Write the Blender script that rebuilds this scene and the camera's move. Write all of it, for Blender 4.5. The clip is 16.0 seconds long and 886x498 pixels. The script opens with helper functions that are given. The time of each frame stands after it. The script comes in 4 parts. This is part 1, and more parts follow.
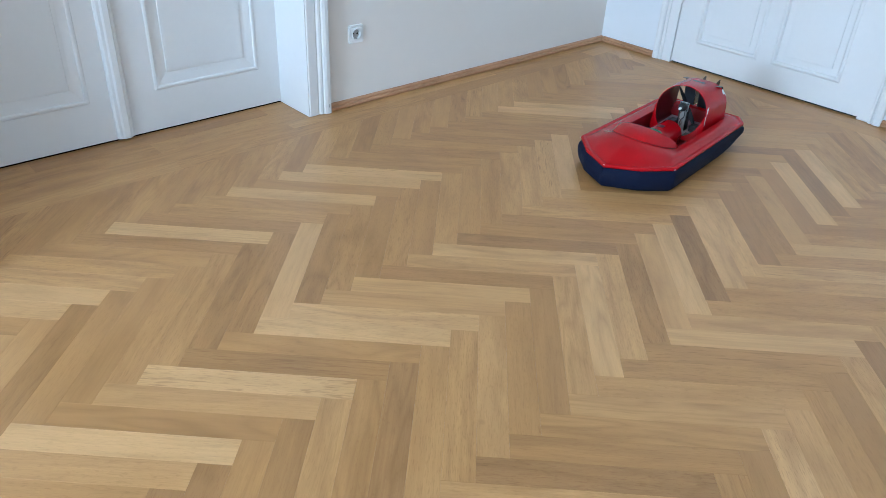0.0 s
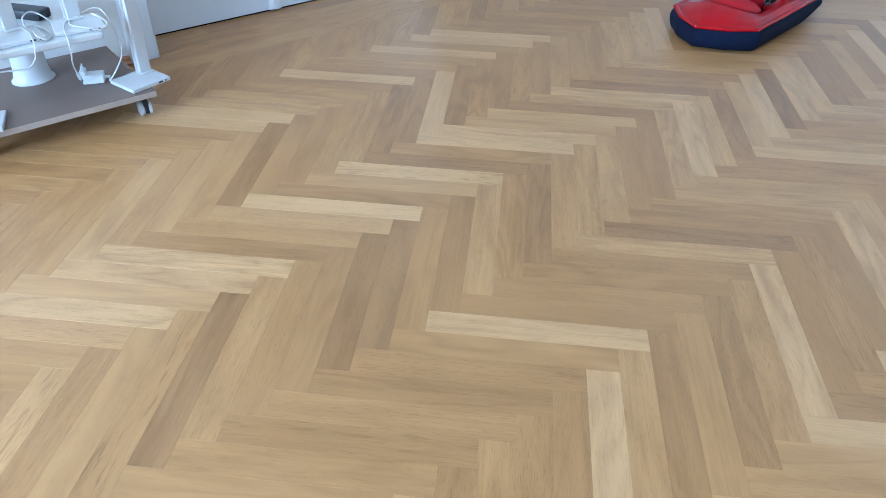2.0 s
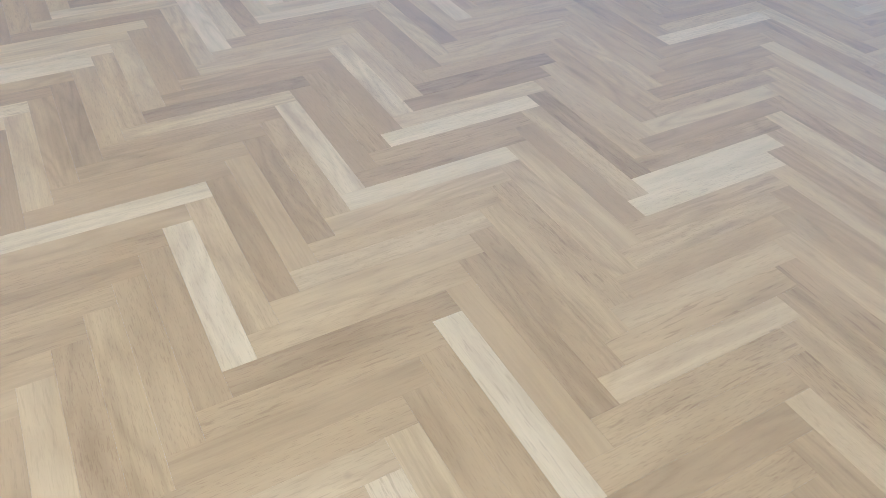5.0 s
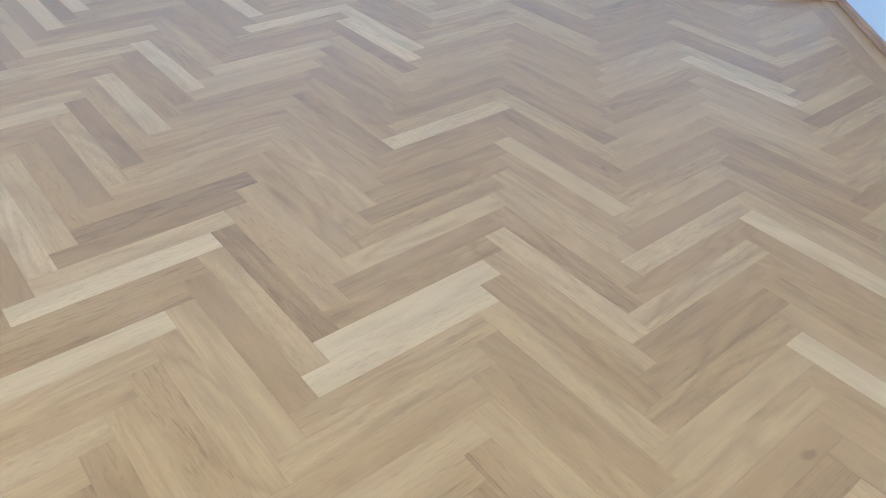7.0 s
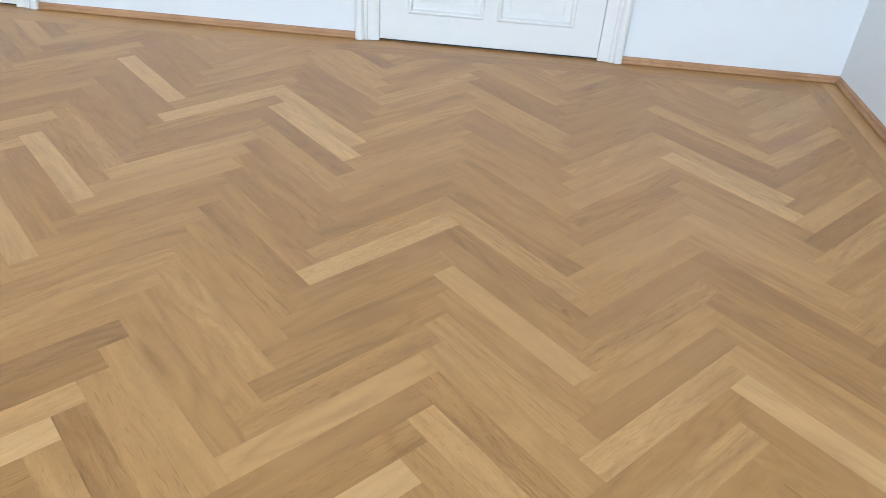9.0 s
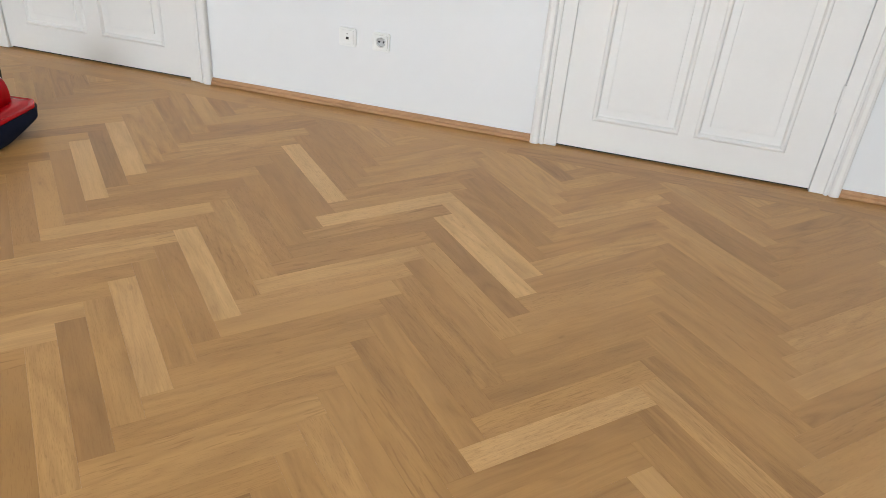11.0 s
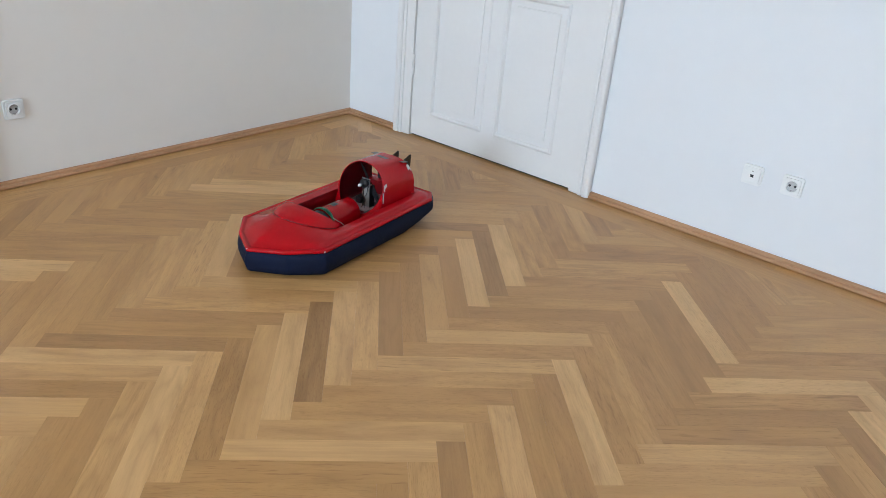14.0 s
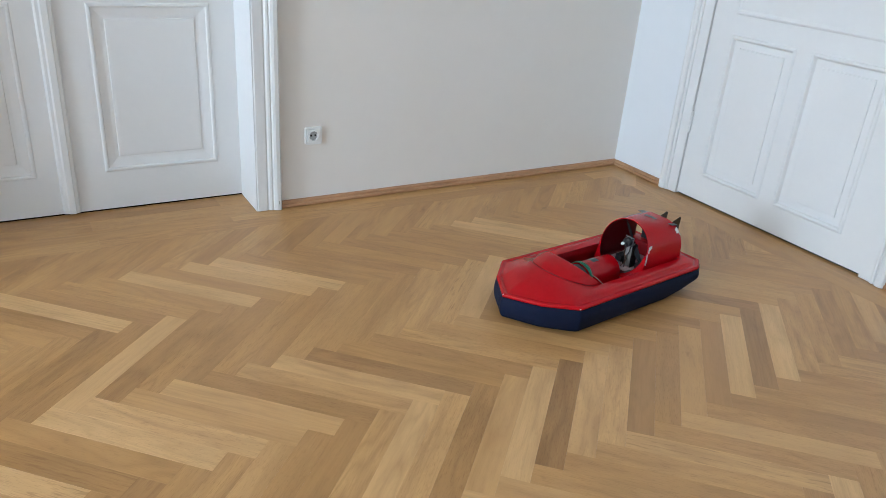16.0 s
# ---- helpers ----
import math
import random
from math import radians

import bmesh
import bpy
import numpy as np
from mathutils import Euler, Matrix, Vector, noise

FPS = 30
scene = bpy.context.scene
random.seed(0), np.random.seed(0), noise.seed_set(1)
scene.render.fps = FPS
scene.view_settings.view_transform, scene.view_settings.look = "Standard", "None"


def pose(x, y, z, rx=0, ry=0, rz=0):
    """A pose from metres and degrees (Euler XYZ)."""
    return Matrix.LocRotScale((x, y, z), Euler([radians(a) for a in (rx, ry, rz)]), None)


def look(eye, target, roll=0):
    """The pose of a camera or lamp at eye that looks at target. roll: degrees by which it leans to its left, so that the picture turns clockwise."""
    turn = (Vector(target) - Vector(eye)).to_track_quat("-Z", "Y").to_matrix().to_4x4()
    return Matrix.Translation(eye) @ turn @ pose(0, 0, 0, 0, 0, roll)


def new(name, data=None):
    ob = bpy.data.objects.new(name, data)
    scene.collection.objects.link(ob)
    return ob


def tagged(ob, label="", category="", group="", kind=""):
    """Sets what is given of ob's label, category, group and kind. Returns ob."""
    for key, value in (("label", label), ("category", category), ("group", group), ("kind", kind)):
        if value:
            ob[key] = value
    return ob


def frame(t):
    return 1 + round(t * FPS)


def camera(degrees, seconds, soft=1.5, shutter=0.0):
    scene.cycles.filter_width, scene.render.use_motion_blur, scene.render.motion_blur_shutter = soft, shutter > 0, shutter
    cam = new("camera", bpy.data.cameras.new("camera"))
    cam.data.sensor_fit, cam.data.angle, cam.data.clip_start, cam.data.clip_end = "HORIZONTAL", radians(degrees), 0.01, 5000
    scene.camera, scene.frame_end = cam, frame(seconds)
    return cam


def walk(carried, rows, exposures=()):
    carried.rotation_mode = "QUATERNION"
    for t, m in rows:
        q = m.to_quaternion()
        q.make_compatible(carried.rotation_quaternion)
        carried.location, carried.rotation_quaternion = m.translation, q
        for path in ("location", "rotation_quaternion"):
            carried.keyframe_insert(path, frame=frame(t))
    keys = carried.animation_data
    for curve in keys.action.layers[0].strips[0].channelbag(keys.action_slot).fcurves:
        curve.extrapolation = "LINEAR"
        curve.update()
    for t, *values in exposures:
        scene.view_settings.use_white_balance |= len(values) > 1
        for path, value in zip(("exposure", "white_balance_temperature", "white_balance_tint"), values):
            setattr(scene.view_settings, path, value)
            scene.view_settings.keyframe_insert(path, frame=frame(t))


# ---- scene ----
cam = camera(61.3, 16.0, soft=0.85)
PATH = [
    (0, (-1.251, 1.944, 1.177), (-2.481, 3.12, 0.127), 3.1),
    (0.5, (-1.205, 1.738, 1.172), (-2.462, 2.864, 0.098), 2.5),
    (1, (-1.119, 1.626, 1.164), (-2.39, 2.702, 0.057), 2.4),
    (1.5, (-1.006, 1.526, 1.142), (-2.268, 2.565, -0.011), 2.0),
    (2, (-0.973, 1.383, 1.135), (-2.209, 2.4, -0.064), 1.4),
    (2.5, (-0.926, 1.223, 1.126), (-2.115, 2.24, -0.12), 0.6),
    (3, (-0.818, 1.173, 1.112), (-1.95, 2.194, -0.182), 0.0),
    (3.5, (-0.742, 1.135, 1.131), (-1.711, 2.281, -0.191), -0.6),
    (4, (-0.72, 1.121, 1.128), (-1.463, 2.419, -0.199), -0.2),
    (4.5, (-0.692, 1.142, 1.124), (-1.225, 2.546, -0.196), 1.0),
    (5, (-0.643, 1.194, 1.125), (-1.039, 2.655, -0.182), 1.6),
    (7.5, (-0.173, 1.89, 1.16), (-0.242, 3.486, -0.044), 3.8),
    (8, (-0.135, 2.012, 1.162), (-0.19, 3.618, -0.028), 4.0),
    (10.5, (-0.273, 2.594, 1.153), (-0.569, 4.263, 0.092), 4.8),
    (11, (-0.384, 2.651, 1.164), (-0.802, 4.312, 0.131), 4.8),
    (11.5, (-0.458, 2.732, 1.174), (-1.017, 4.371, 0.172), 4.7),
    (12, (-0.509, 2.803, 1.175), (-1.213, 4.403, 0.204), 4.6),
    (12.5, (-0.592, 2.811, 1.181), (-1.427, 4.362, 0.233), 4.5),
    (13, (-0.689, 2.782, 1.188), (-1.63, 4.283, 0.261), 4.5),
    (13.5, (-0.744, 2.746, 1.191), (-1.777, 4.199, 0.284), 4.7),
    (14, (-0.78, 2.71, 1.197), (-1.903, 4.107, 0.311), 4.9),
    (14.5, (-0.805, 2.675, 1.2), (-2.035, 3.994, 0.335), 4.9),
    (15, (-0.827, 2.644, 1.204), (-2.17, 3.858, 0.355), 4.7),
    (15.5, (-0.855, 2.644, 1.204), (-2.313, 3.726, 0.366), 4.5),
    (16, (-0.898, 2.69, 1.21), (-2.445, 3.64, 0.372), 4.4),
]
EXPO = [(0.0, 0.11, 4960, 7), (1.0, 0.14, 4680, 6), (2.0, 0.20, 4380, 7), (2.5, 0.25, 4120, 9), (3.5, 0.38, 3980, 10), (5.0, 0.49, 4020, 8), (6.3, 0.47, 4160, 7), (7.5, 0.42, 4440, 7), (8.0, 0.38, 4880, 8),
        (9.3, 0.28, 5780, 11), (10.5, 0.07, 6450, 14), (11.5, 0.05, 6400, 14), (12.5, 0.05, 6280, 13), (13.5, 0.03, 5820, 12), (14.5, 0.03, 5650, 11), (16.0, 0.02, 5560, 10)]
walk(cam, [(t, look(eye, target, roll)) for t, eye, target, roll in PATH], EXPO)

# ---------------------------------------------------------------- plan of the room
XL, XR, YS, YN, ZC = -3.75, 1.33, -3.20, 5.48, 3.40
THICK = 0.36
DOOR_H = 2.32
R2 = 2 ** -0.5

# ---------------------------------------------------------------- light
world = bpy.data.worlds.new("sky")
scene.world = world
world.use_nodes = True
wn = world.node_tree.nodes
sky = wn.new("ShaderNodeTexSky")
sky.sky_type, sky.sun_disc = "NISHITA", False
sky.sun_elevation, sky.sun_rotation = radians(42), radians(20)
world.node_tree.links.new(sky.outputs[0], wn["Background"].inputs[0])
wn["Background"].inputs[1].default_value = 0.10
sun_data = bpy.data.lights.new("sun", "SUN")
sun_data.energy, sun_data.angle, sun_data.color = 2.5, radians(0.5), (1.0, 0.94, 0.85)
sun = new("sun", sun_data)
sun.matrix_world = look((0, 0, 0), (-0.25, -0.70, -0.67))
WINDOWS = [(-2.65, -0.85), (0.00, 1.20)]
SILL, HEAD = 0.85, 2.95
for wx0, wx1 in WINDOWS:
    d = bpy.data.lights.new("window_light", "AREA")
    d.shape, d.size, d.size_y = "RECTANGLE", wx1 - wx0 - 0.1, HEAD - SILL - 0.1
    d.energy, d.color = (306.0 if wx0 < -1 else 38.0), (0.79, 0.925, 1.0)
    lamp = new("window_light", d)
    lamp.matrix_world = look(((wx0 + wx1) / 2, YS - 0.03, (SILL + HEAD) / 2), ((wx0 + wx1) / 2, YS + 5.0, -0.10))


# ---------------------------------------------------------------- materials
def mat_base(name, rough=0.5, metal=0.0, spec=0.5):
    m = bpy.data.materials.new(name)
    m.use_nodes = True
    b = m.node_tree.nodes["Principled BSDF"]
    b.inputs["Roughness"].default_value = rough
    b.inputs["Metallic"].default_value = metal
    b.inputs["Specular IOR Level"].default_value = spec
    return m, m.node_tree.nodes, m.node_tree.links, b


def ramp(nodes, stops):
    r = nodes.new("ShaderNodeValToRGB")
    while len(r.color_ramp.elements) < len(stops):
        r.color_ramp.elements.new(0.5)
    for e, (p, c) in zip(r.color_ramp.elements, stops):
        e.position, e.color = p, (*c, 1)
    return r


def noise_tex(nodes, links, vec, scale, detail=4.0, rough=0.55, dist=0.0):
    n = nodes.new("ShaderNodeTexNoise")
    n.inputs["Scale"].default_value, n.inputs["Detail"].default_value = scale, detail
    n.inputs["Roughness"].default_value, n.inputs["Distortion"].default_value = rough, dist
    if vec:
        links.new(vec, n.inputs["Vector"])
    return n


def bump(nodes, links, b, height, strength, distance):
    k = nodes.new("ShaderNodeBump")
    k.inputs["Strength"].default_value, k.inputs["Distance"].default_value = strength, distance
    links.new(height, k.inputs["Height"])
    links.new(k.outputs[0], b.inputs["Normal"])
    return k


def mixrgb(nodes, links, kind, fac, a, c):
    m = nodes.new("ShaderNodeMix")
    m.data_type, m.blend_type = "RGBA", kind
    for sock, v in ((m.inputs[0], fac), (m.inputs[6], a), (m.inputs[7], c)):
        if isinstance(v, (int, float)):
            sock.default_value = v
        elif isinstance(v, tuple):
            sock.default_value = (*v, 1)
        else:
            links.new(v, sock)
    return m.outputs[2]


def plain(name, color, rough=0.5, metal=0.0, vary=0.06, scale=8.0, bumpy=0.0, bscale=120.0, spec=0.5, coat=0.0):
    """A painted, moulded or metal surface with a little unevenness at two scales."""
    m, n, l, b = mat_base(name, rough, metal, spec)
    co = n.new("ShaderNodeTexCoord").outputs["Object"]
    big, fine = noise_tex(n, l, co, scale), noise_tex(n, l, co, scale * 14)
    lo, hi = tuple(c * (1 - vary) for c in color), tuple(min(1, c * (1 + vary)) for c in color)
    r = ramp(n, [(0.3, lo), (0.7, hi)])
    l.new(mixrgb(n, l, "MIX", 0.35, big.outputs[0], fine.outputs[0]), r.inputs[0])
    l.new(r.outputs[0], b.inputs["Base Color"])
    q = n.new("ShaderNodeMapRange")
    q.inputs[3].default_value, q.inputs[4].default_value = max(0.02, rough * 0.82), min(1, rough * 1.2)
    l.new(big.outputs[0], q.inputs[0])
    l.new(q.outputs[0], b.inputs["Roughness"])
    if bumpy:
        bump(n, l, b, noise_tex(n, l, co, bscale, 3).outputs[0], bumpy, 0.002)
    if coat:
        b.inputs["Coat Weight"].default_value, b.inputs["Coat Roughness"].default_value = coat, 0.06
    return m


def oak(name, stops, source="object", rough=0.31):
    """Oiled oak; grain runs along the first coordinate of the pieces' own map, in metres."""
    m, n, l, b = mat_base(name, rough, 0.0, 0.5)
    uv = n.new("ShaderNodeTexCoord").outputs["UV"]
    rnd = n.new("ShaderNodeObjectInfo").outputs["Random"] if source == "object" else n.new("ShaderNodeNewGeometry").outputs["Random Per Island"]
    off = n.new("ShaderNodeVectorMath")
    off.operation = "MULTIPLY_ADD"
    comb = n.new("ShaderNodeCombineXYZ")
    for k in range(3):
        l.new(rnd, comb.inputs[k])
    l.new(comb.outputs[0], off.inputs[0])
    off.inputs[1].default_value = (37.0, 53.0, 71.0)
    l.new(uv, off.inputs[2])
    warp = noise_tex(n, l, off.outputs[0], 7.0, 2)
    bent = mixrgb(n, l, "LINEAR_LIGHT", 0.007, off.outputs[0], warp.outputs["Color"])

    def stretched(sx, sy, detail, rough_, vec):
        mp = n.new("ShaderNodeMapping")
        mp.inputs["Scale"].default_value = (sx, sy, 1.0)
        l.new(vec, mp.inputs["Vector"])
        return noise_tex(n, l, mp.outputs[0], 1.0, detail, rough_, 0.3)
    cloud = stretched(3.2, 17.0, 3, 0.55, bent)           # pale and dark patches along a board
    grain = stretched(3.0, 150.0, 3, 0.6, bent)           # soft streaks
    pores = stretched(42.0, 430.0, 2, 0.5, off.outputs[0])
    strokes = stretched(14.0, 150.0, 2, 0.5, bent)         # open dark pore lines on some boards
    flecks = stretched(52.0, 120.0, 2, 0.5, bent)          # medullary rays across the grain
    # flat-sawn figure: level lines of one slow, stretched field
    field = stretched(2.2, 13.0, 1, 0.4, bent)
    rings = n.new("ShaderNodeMath")
    rings.operation = "PINGPONG"
    times = n.new("ShaderNodeMath")
    times.operation, times.inputs[1].default_value = "MULTIPLY", 6.0
    l.new(field.outputs[0], times.inputs[0])
    l.new(times.outputs[0], rings.inputs[0])
    rings.inputs[1].default_value = 0.5
    def own(k, lo, hi):
        """A second draw for each board, between lo and hi."""
        w = n.new("ShaderNodeTexWhiteNoise")
        w.noise_dimensions = "1D"
        sc = n.new("ShaderNodeMath")
        sc.operation, sc.inputs[1].default_value = "MULTIPLY", k
        l.new(rnd, sc.inputs[0])
        l.new(sc.outputs[0], w.inputs["W"])
        r_ = n.new("ShaderNodeMapRange")
        r_.inputs[3].default_value, r_.inputs[4].default_value = lo, hi
        floor_ = n.new("ShaderNodeMath")
        floor_.operation, floor_.inputs[1].default_value = "MAXIMUM", 0.0
        l.new(r_.outputs[0], floor_.inputs[0])
        l.new(w.outputs["Value"], r_.inputs[0])
        return floor_.outputs[0]
    tone = ramp(n, stops)
    l.new(rnd, tone.inputs[0])
    c = tone.outputs[0]
    for src, amount, stops_ in (
            (cloud, own(173.0, 0.5, 1.0), [(0.28, (0.80, 0.77, 0.72)), (0.50, (1.0, 1.0, 1.0)), (0.72, (1.11, 1.12, 1.13))]),
            (grain, own(311.0, 0.1, 0.65), [(0.30, (0.86, 0.83, 0.78)), (0.52, (1.0, 1.0, 1.0)), (0.70, (1.08, 1.10, 1.12))]),
            (pores, own(97.0, 0.15, 0.9), [(0.32, (0.80, 0.75, 0.69)), (0.46, (1.0, 1.0, 1.0))]),
            (strokes, own(419.0, -1.1, 0.9), [(0.33, (0.76, 0.71, 0.65)), (0.42, (1.0, 1.0, 1.0))]),
            (flecks, own(229.0, -0.9, 0.6), [(0.30, (0.84, 0.80, 0.74)), (0.40, (1.0, 1.0, 1.0)), (0.62, (1.0, 1.0, 1.0)), (0.70, (1.10, 1.11, 1.12))])):
        g = ramp(n, stops_)
        l.new(src.outputs[0], g.inputs[0])
        c = mixrgb(n, l, "MULTIPLY", amount, c, g.outputs[0])
    g = ramp(n, [(0.0, (0.84, 0.81, 0.76)), (0.28, (0.98, 0.975, 0.97)), (0.5, (1.03, 1.03, 1.03))])
    l.new(rings.outputs[0], g.inputs[0])
    c = mixrgb(n, l, "MULTIPLY", own(53.0, 0.0, 0.9), c, g.outputs[0])
    spots = stretched(9.0, 16.0, 2, 0.5, off.outputs[0])
    g4 = ramp(n, [(0.20, (0.50, 0.43, 0.36)), (0.26, (1.0, 1.0, 1.0))])
    l.new(spots.outputs[0], g4.inputs[0])
    c = mixrgb(n, l, "MULTIPLY", 0.5, c, g4.outputs[0])
    l.new(c, b.inputs["Base Color"])
    q = n.new("ShaderNodeMapRange")
    q.inputs[3].default_value, q.inputs[4].default_value = rough * 0.85, rough * 1.25
    l.new(cloud.outputs[0], q.inputs[0])
    l.new(q.outputs[0], b.inputs["Roughness"])
    bump(n, l, b, pores.outputs[0], 0.10, 0.0008)
    return m


OAK = [(0.0, (0.409, 0.214, 0.07)), (0.16, (0.451, 0.239, 0.079)), (0.5, (0.492, 0.266, 0.089)), (0.84, (0.536, 0.298, 0.105)), (1.0, (0.575, 0.328, 0.123))]
OAK_LIGHT = [(0.0, (0.606, 0.353, 0.140)), (1.0, (0.662, 0.401, 0.167))]
OAK_DARK = [(0.0, (0.362, 0.188, 0.063)), (1.0, (0.408, 0.214, 0.073))]
OAK_FAIR = [(0.0, (0.551, 0.310, 0.113)), (1.0, (0.593, 0.342, 0.131))]
OAK_DUSKY = [(0.0, (0.418, 0.22, 0.072)), (1.0, (0.452, 0.24, 0.081))]
M_oak, M_oak_rest = oak("oiled_oak", OAK), oak("oiled_oak_rest", OAK, "island")
M_oak_light, M_oak_dark = oak("pale_oak", OAK_LIGHT), oak("dark_oak", OAK_DARK)
M_oak_fair, M_oak_dusky = oak("fair_oak", OAK_FAIR), oak("dusky_oak", OAK_DUSKY)
M_skirt = oak("skirting_oak", [(0.0, (0.45, 0.242, 0.121)), (1.0, (0.51, 0.282, 0.144))], "object", 0.45)
M_joint = plain("joint_filler", (0.30, 0.185, 0.085), 0.8)
# west wall: white paint with the warm bounced light put into its colour
M_wall_west = plain("warm_lit_wall_paint", (0.815, 0.768, 0.705), 0.85, vary=0.015, scale=1.3, bumpy=0.10, bscale=170.0, spec=0.25)
M_wall = plain("wall_paint", (0.765, 0.772, 0.775), 0.85, vary=0.015, scale=1.3, bumpy=0.10, bscale=170.0, spec=0.25)
M_ceiling = plain("ceiling_paint", (0.78, 0.762, 0.735), 0.9, vary=0.012, scale=1.0, spec=0.2)
M_lacquer = plain("white_lacquer", (0.765, 0.752, 0.728), 0.46, vary=0.02, scale=3.0, bumpy=0.07, bscale=60.0)
# near-black, for strips that stand in for the shade under the doors
M_gap_shade = plain("gap_shade", (0.02, 0.018, 0.015), 0.9)
M_plastic = plain("white_plastic", (0.82, 0.82, 0.80), 0.28, vary=0.01)
M_steel = plain("brushed_steel", (0.45, 0.44, 0.42), 0.35, 1.0)
M_brass = plain("aged_brass", (0.13, 0.10, 0.07), 0.45, 1.0, vary=0.2)
M_glass, _, _, glass_node = mat_base("window_glass", 0.02)
glass_node.inputs["Transmission Weight"].default_value = 1.0
M_black = plain("black_plastic", (0.018, 0.018, 0.02), 0.35, vary=0.2)


# ---------------------------------------------------------------- mesh helpers
def mesh_of(name, bm, material, smooth=False):
    me = bpy.data.meshes.new(name)
    bmesh.ops.recalc_face_normals(bm, faces=bm.faces)
    bm.to_mesh(me)
    bm.free()
    for mm in (material if isinstance(material, (list, tuple)) else [material]):
        me.materials.append(mm)
    if smooth:
        for p in me.polygons:
            p.use_smooth = True
    return me


def part(name, bm, material, parent=None, label="", m=None, smooth=False, angle=None):
    me = mesh_of(name, bm, material, smooth)
    if angle:
        me.set_sharp_from_angle(angle=radians(angle))
    ob = new(name, me)
    if parent:
        ob.parent = parent
    if m:
        ob.matrix_basis = m
    if label:
        tagged(ob, label)
    return ob


def empty(name, label, category, kind="", m=None, group=""):
    ob = new(name)
    ob.empty_display_size = 0.05
    if m:
        ob.matrix_basis = m
    return tagged(ob, label, category, group, kind)


def box(x0, x1, y0, y1, z0, z1, bevel=0.0, bm=None, seg=2):
    own = bmesh.new()
    bmesh.ops.create_cube(own, size=1, matrix=Matrix.LocRotScale(((x0 + x1) / 2, (y0 + y1) / 2, (z0 + z1) / 2), None, (x1 - x0, y1 - y0, z1 - z0)))
    if bevel:
        bmesh.ops.bevel(own, geom=own.edges[:], offset=bevel, segments=seg, affect="EDGES", profile=0.6)
    if bm is None:
        return own
    tmp = bpy.data.meshes.new("tmp")
    own.to_mesh(tmp)
    own.free()
    bm.from_mesh(tmp)
    bpy.data.meshes.remove(tmp)
    return bm


def loft(rings, closed=True, cap0=False, cap1=False, bm=None):
    """Quads between rings of equally many points."""
    bm = bm or bmesh.new()
    vs = [[bm.verts.new(p) for p in ring] for ring in rings]
    n = len(rings[0])
    for a, c in zip(vs, vs[1:]):
        for k in range(n if closed else n - 1):
            bm.faces.new((a[k], a[(k + 1) % n], c[(k + 1) % n], c[k]))
    if cap0:
        bm.faces.new(vs[0])
    if cap1:
        bm.faces.new(vs[-1])
    return bm


def lathe(profile, n=24, axis="z", bm=None):
    """profile: (radius, height) pairs turned about the axis."""
    rings = []
    for r, h in profile:
        ring = []
        for k in range(n):
            a = 2 * math.pi * k / n
            c, s = r * math.cos(a), r * math.sin(a)
            ring.append((c, s, h) if axis == "z" else ((h, c, s) if axis == "x" else (c, h, s)))
        rings.append(ring)
    return loft(rings, True, True, True, bm)


def tube(points, radius, n=8, closed=False):
    """A round cable or rod through points, smoothed."""
    pts = [Vector(p) for p in points]
    fine = []
    for i in range(len(pts) - 1):
        p0, p1, p2, p3 = pts[max(i - 1, 0)], pts[i], pts[i + 1], pts[min(i + 2, len(pts) - 1)]
        for k in range(6):
            t = k / 6
            fine.append(0.5 * ((2 * p1) + (p2 - p0) * t + (2 * p0 - 5 * p1 + 4 * p2 - p3) * t * t + (3 * p1 - p0 - 3 * p2 + p3) * t ** 3))
    fine.append(pts[-1])
    rings, up = [], Vector((0.3, 0.2, 0.93))
    for i, p in enumerate(fine):
        d = (fine[min(i + 1, len(fine) - 1)] - fine[max(i - 1, 0)]).normalized()
        a = d.cross(up).normalized() if abs(d.dot(up)) < 0.98 else d.orthogonal().normalized()
        c = d.cross(a)
        rings.append([p + radius * (math.cos(2 * math.pi * k / n) * a + math.sin(2 * math.pi * k / n) * c) for k in range(n)])
    return loft(rings, True, True, True)


# ---------------------------------------------------------------- shell of the room
def wall_boxes(name, spans, label, along, paint=M_wall):
    """One wall out of butted boxes round its openings. spans: a0, a1, z0, z1 on the wall; along: how they map to the room."""
    bm = bmesh.new()
    for a0, a1, z0, z1 in spans:
        box(*along(a0, a1), z0, z1, bm=bm)
    return tagged(part(name, bm, paint), label, "wall", kind="structure")


DL0, DL1 = 2.242, 3.519          # double door in the west wall, along y
DR0, DR1 = -3.287, -2.313        # corner door in the north wall, along x
DF0, DF1 = -0.665, 0.293         # second door in the north wall, along x
wall_boxes("wall_west", [(YS, DL0, 0, ZC), (DL1, YN, 0, ZC), (DL0, DL1, DOOR_H, ZC)], "matt white painted plaster wall, tinted as in warm light, beside the double door", lambda a, b: (XL - THICK, XL, a, b), M_wall_west)
wall_boxes("wall_north", [(XL - THICK, DR0, 0, ZC), (DR1, DF0, 0, ZC), (DF1, XR + THICK, 0, ZC), (DR0, DR1, DOOR_H, ZC), (DF0, DF1, DOOR_H, ZC)], "matt white painted plaster wall with two panelled doors", lambda a, b: (a, b, YN, YN + THICK))
wall_boxes("wall_east", [(YS, YN, 0, ZC)], "plain matt white painted plaster wall", lambda a, b: (XR, XR + THICK, a, b))
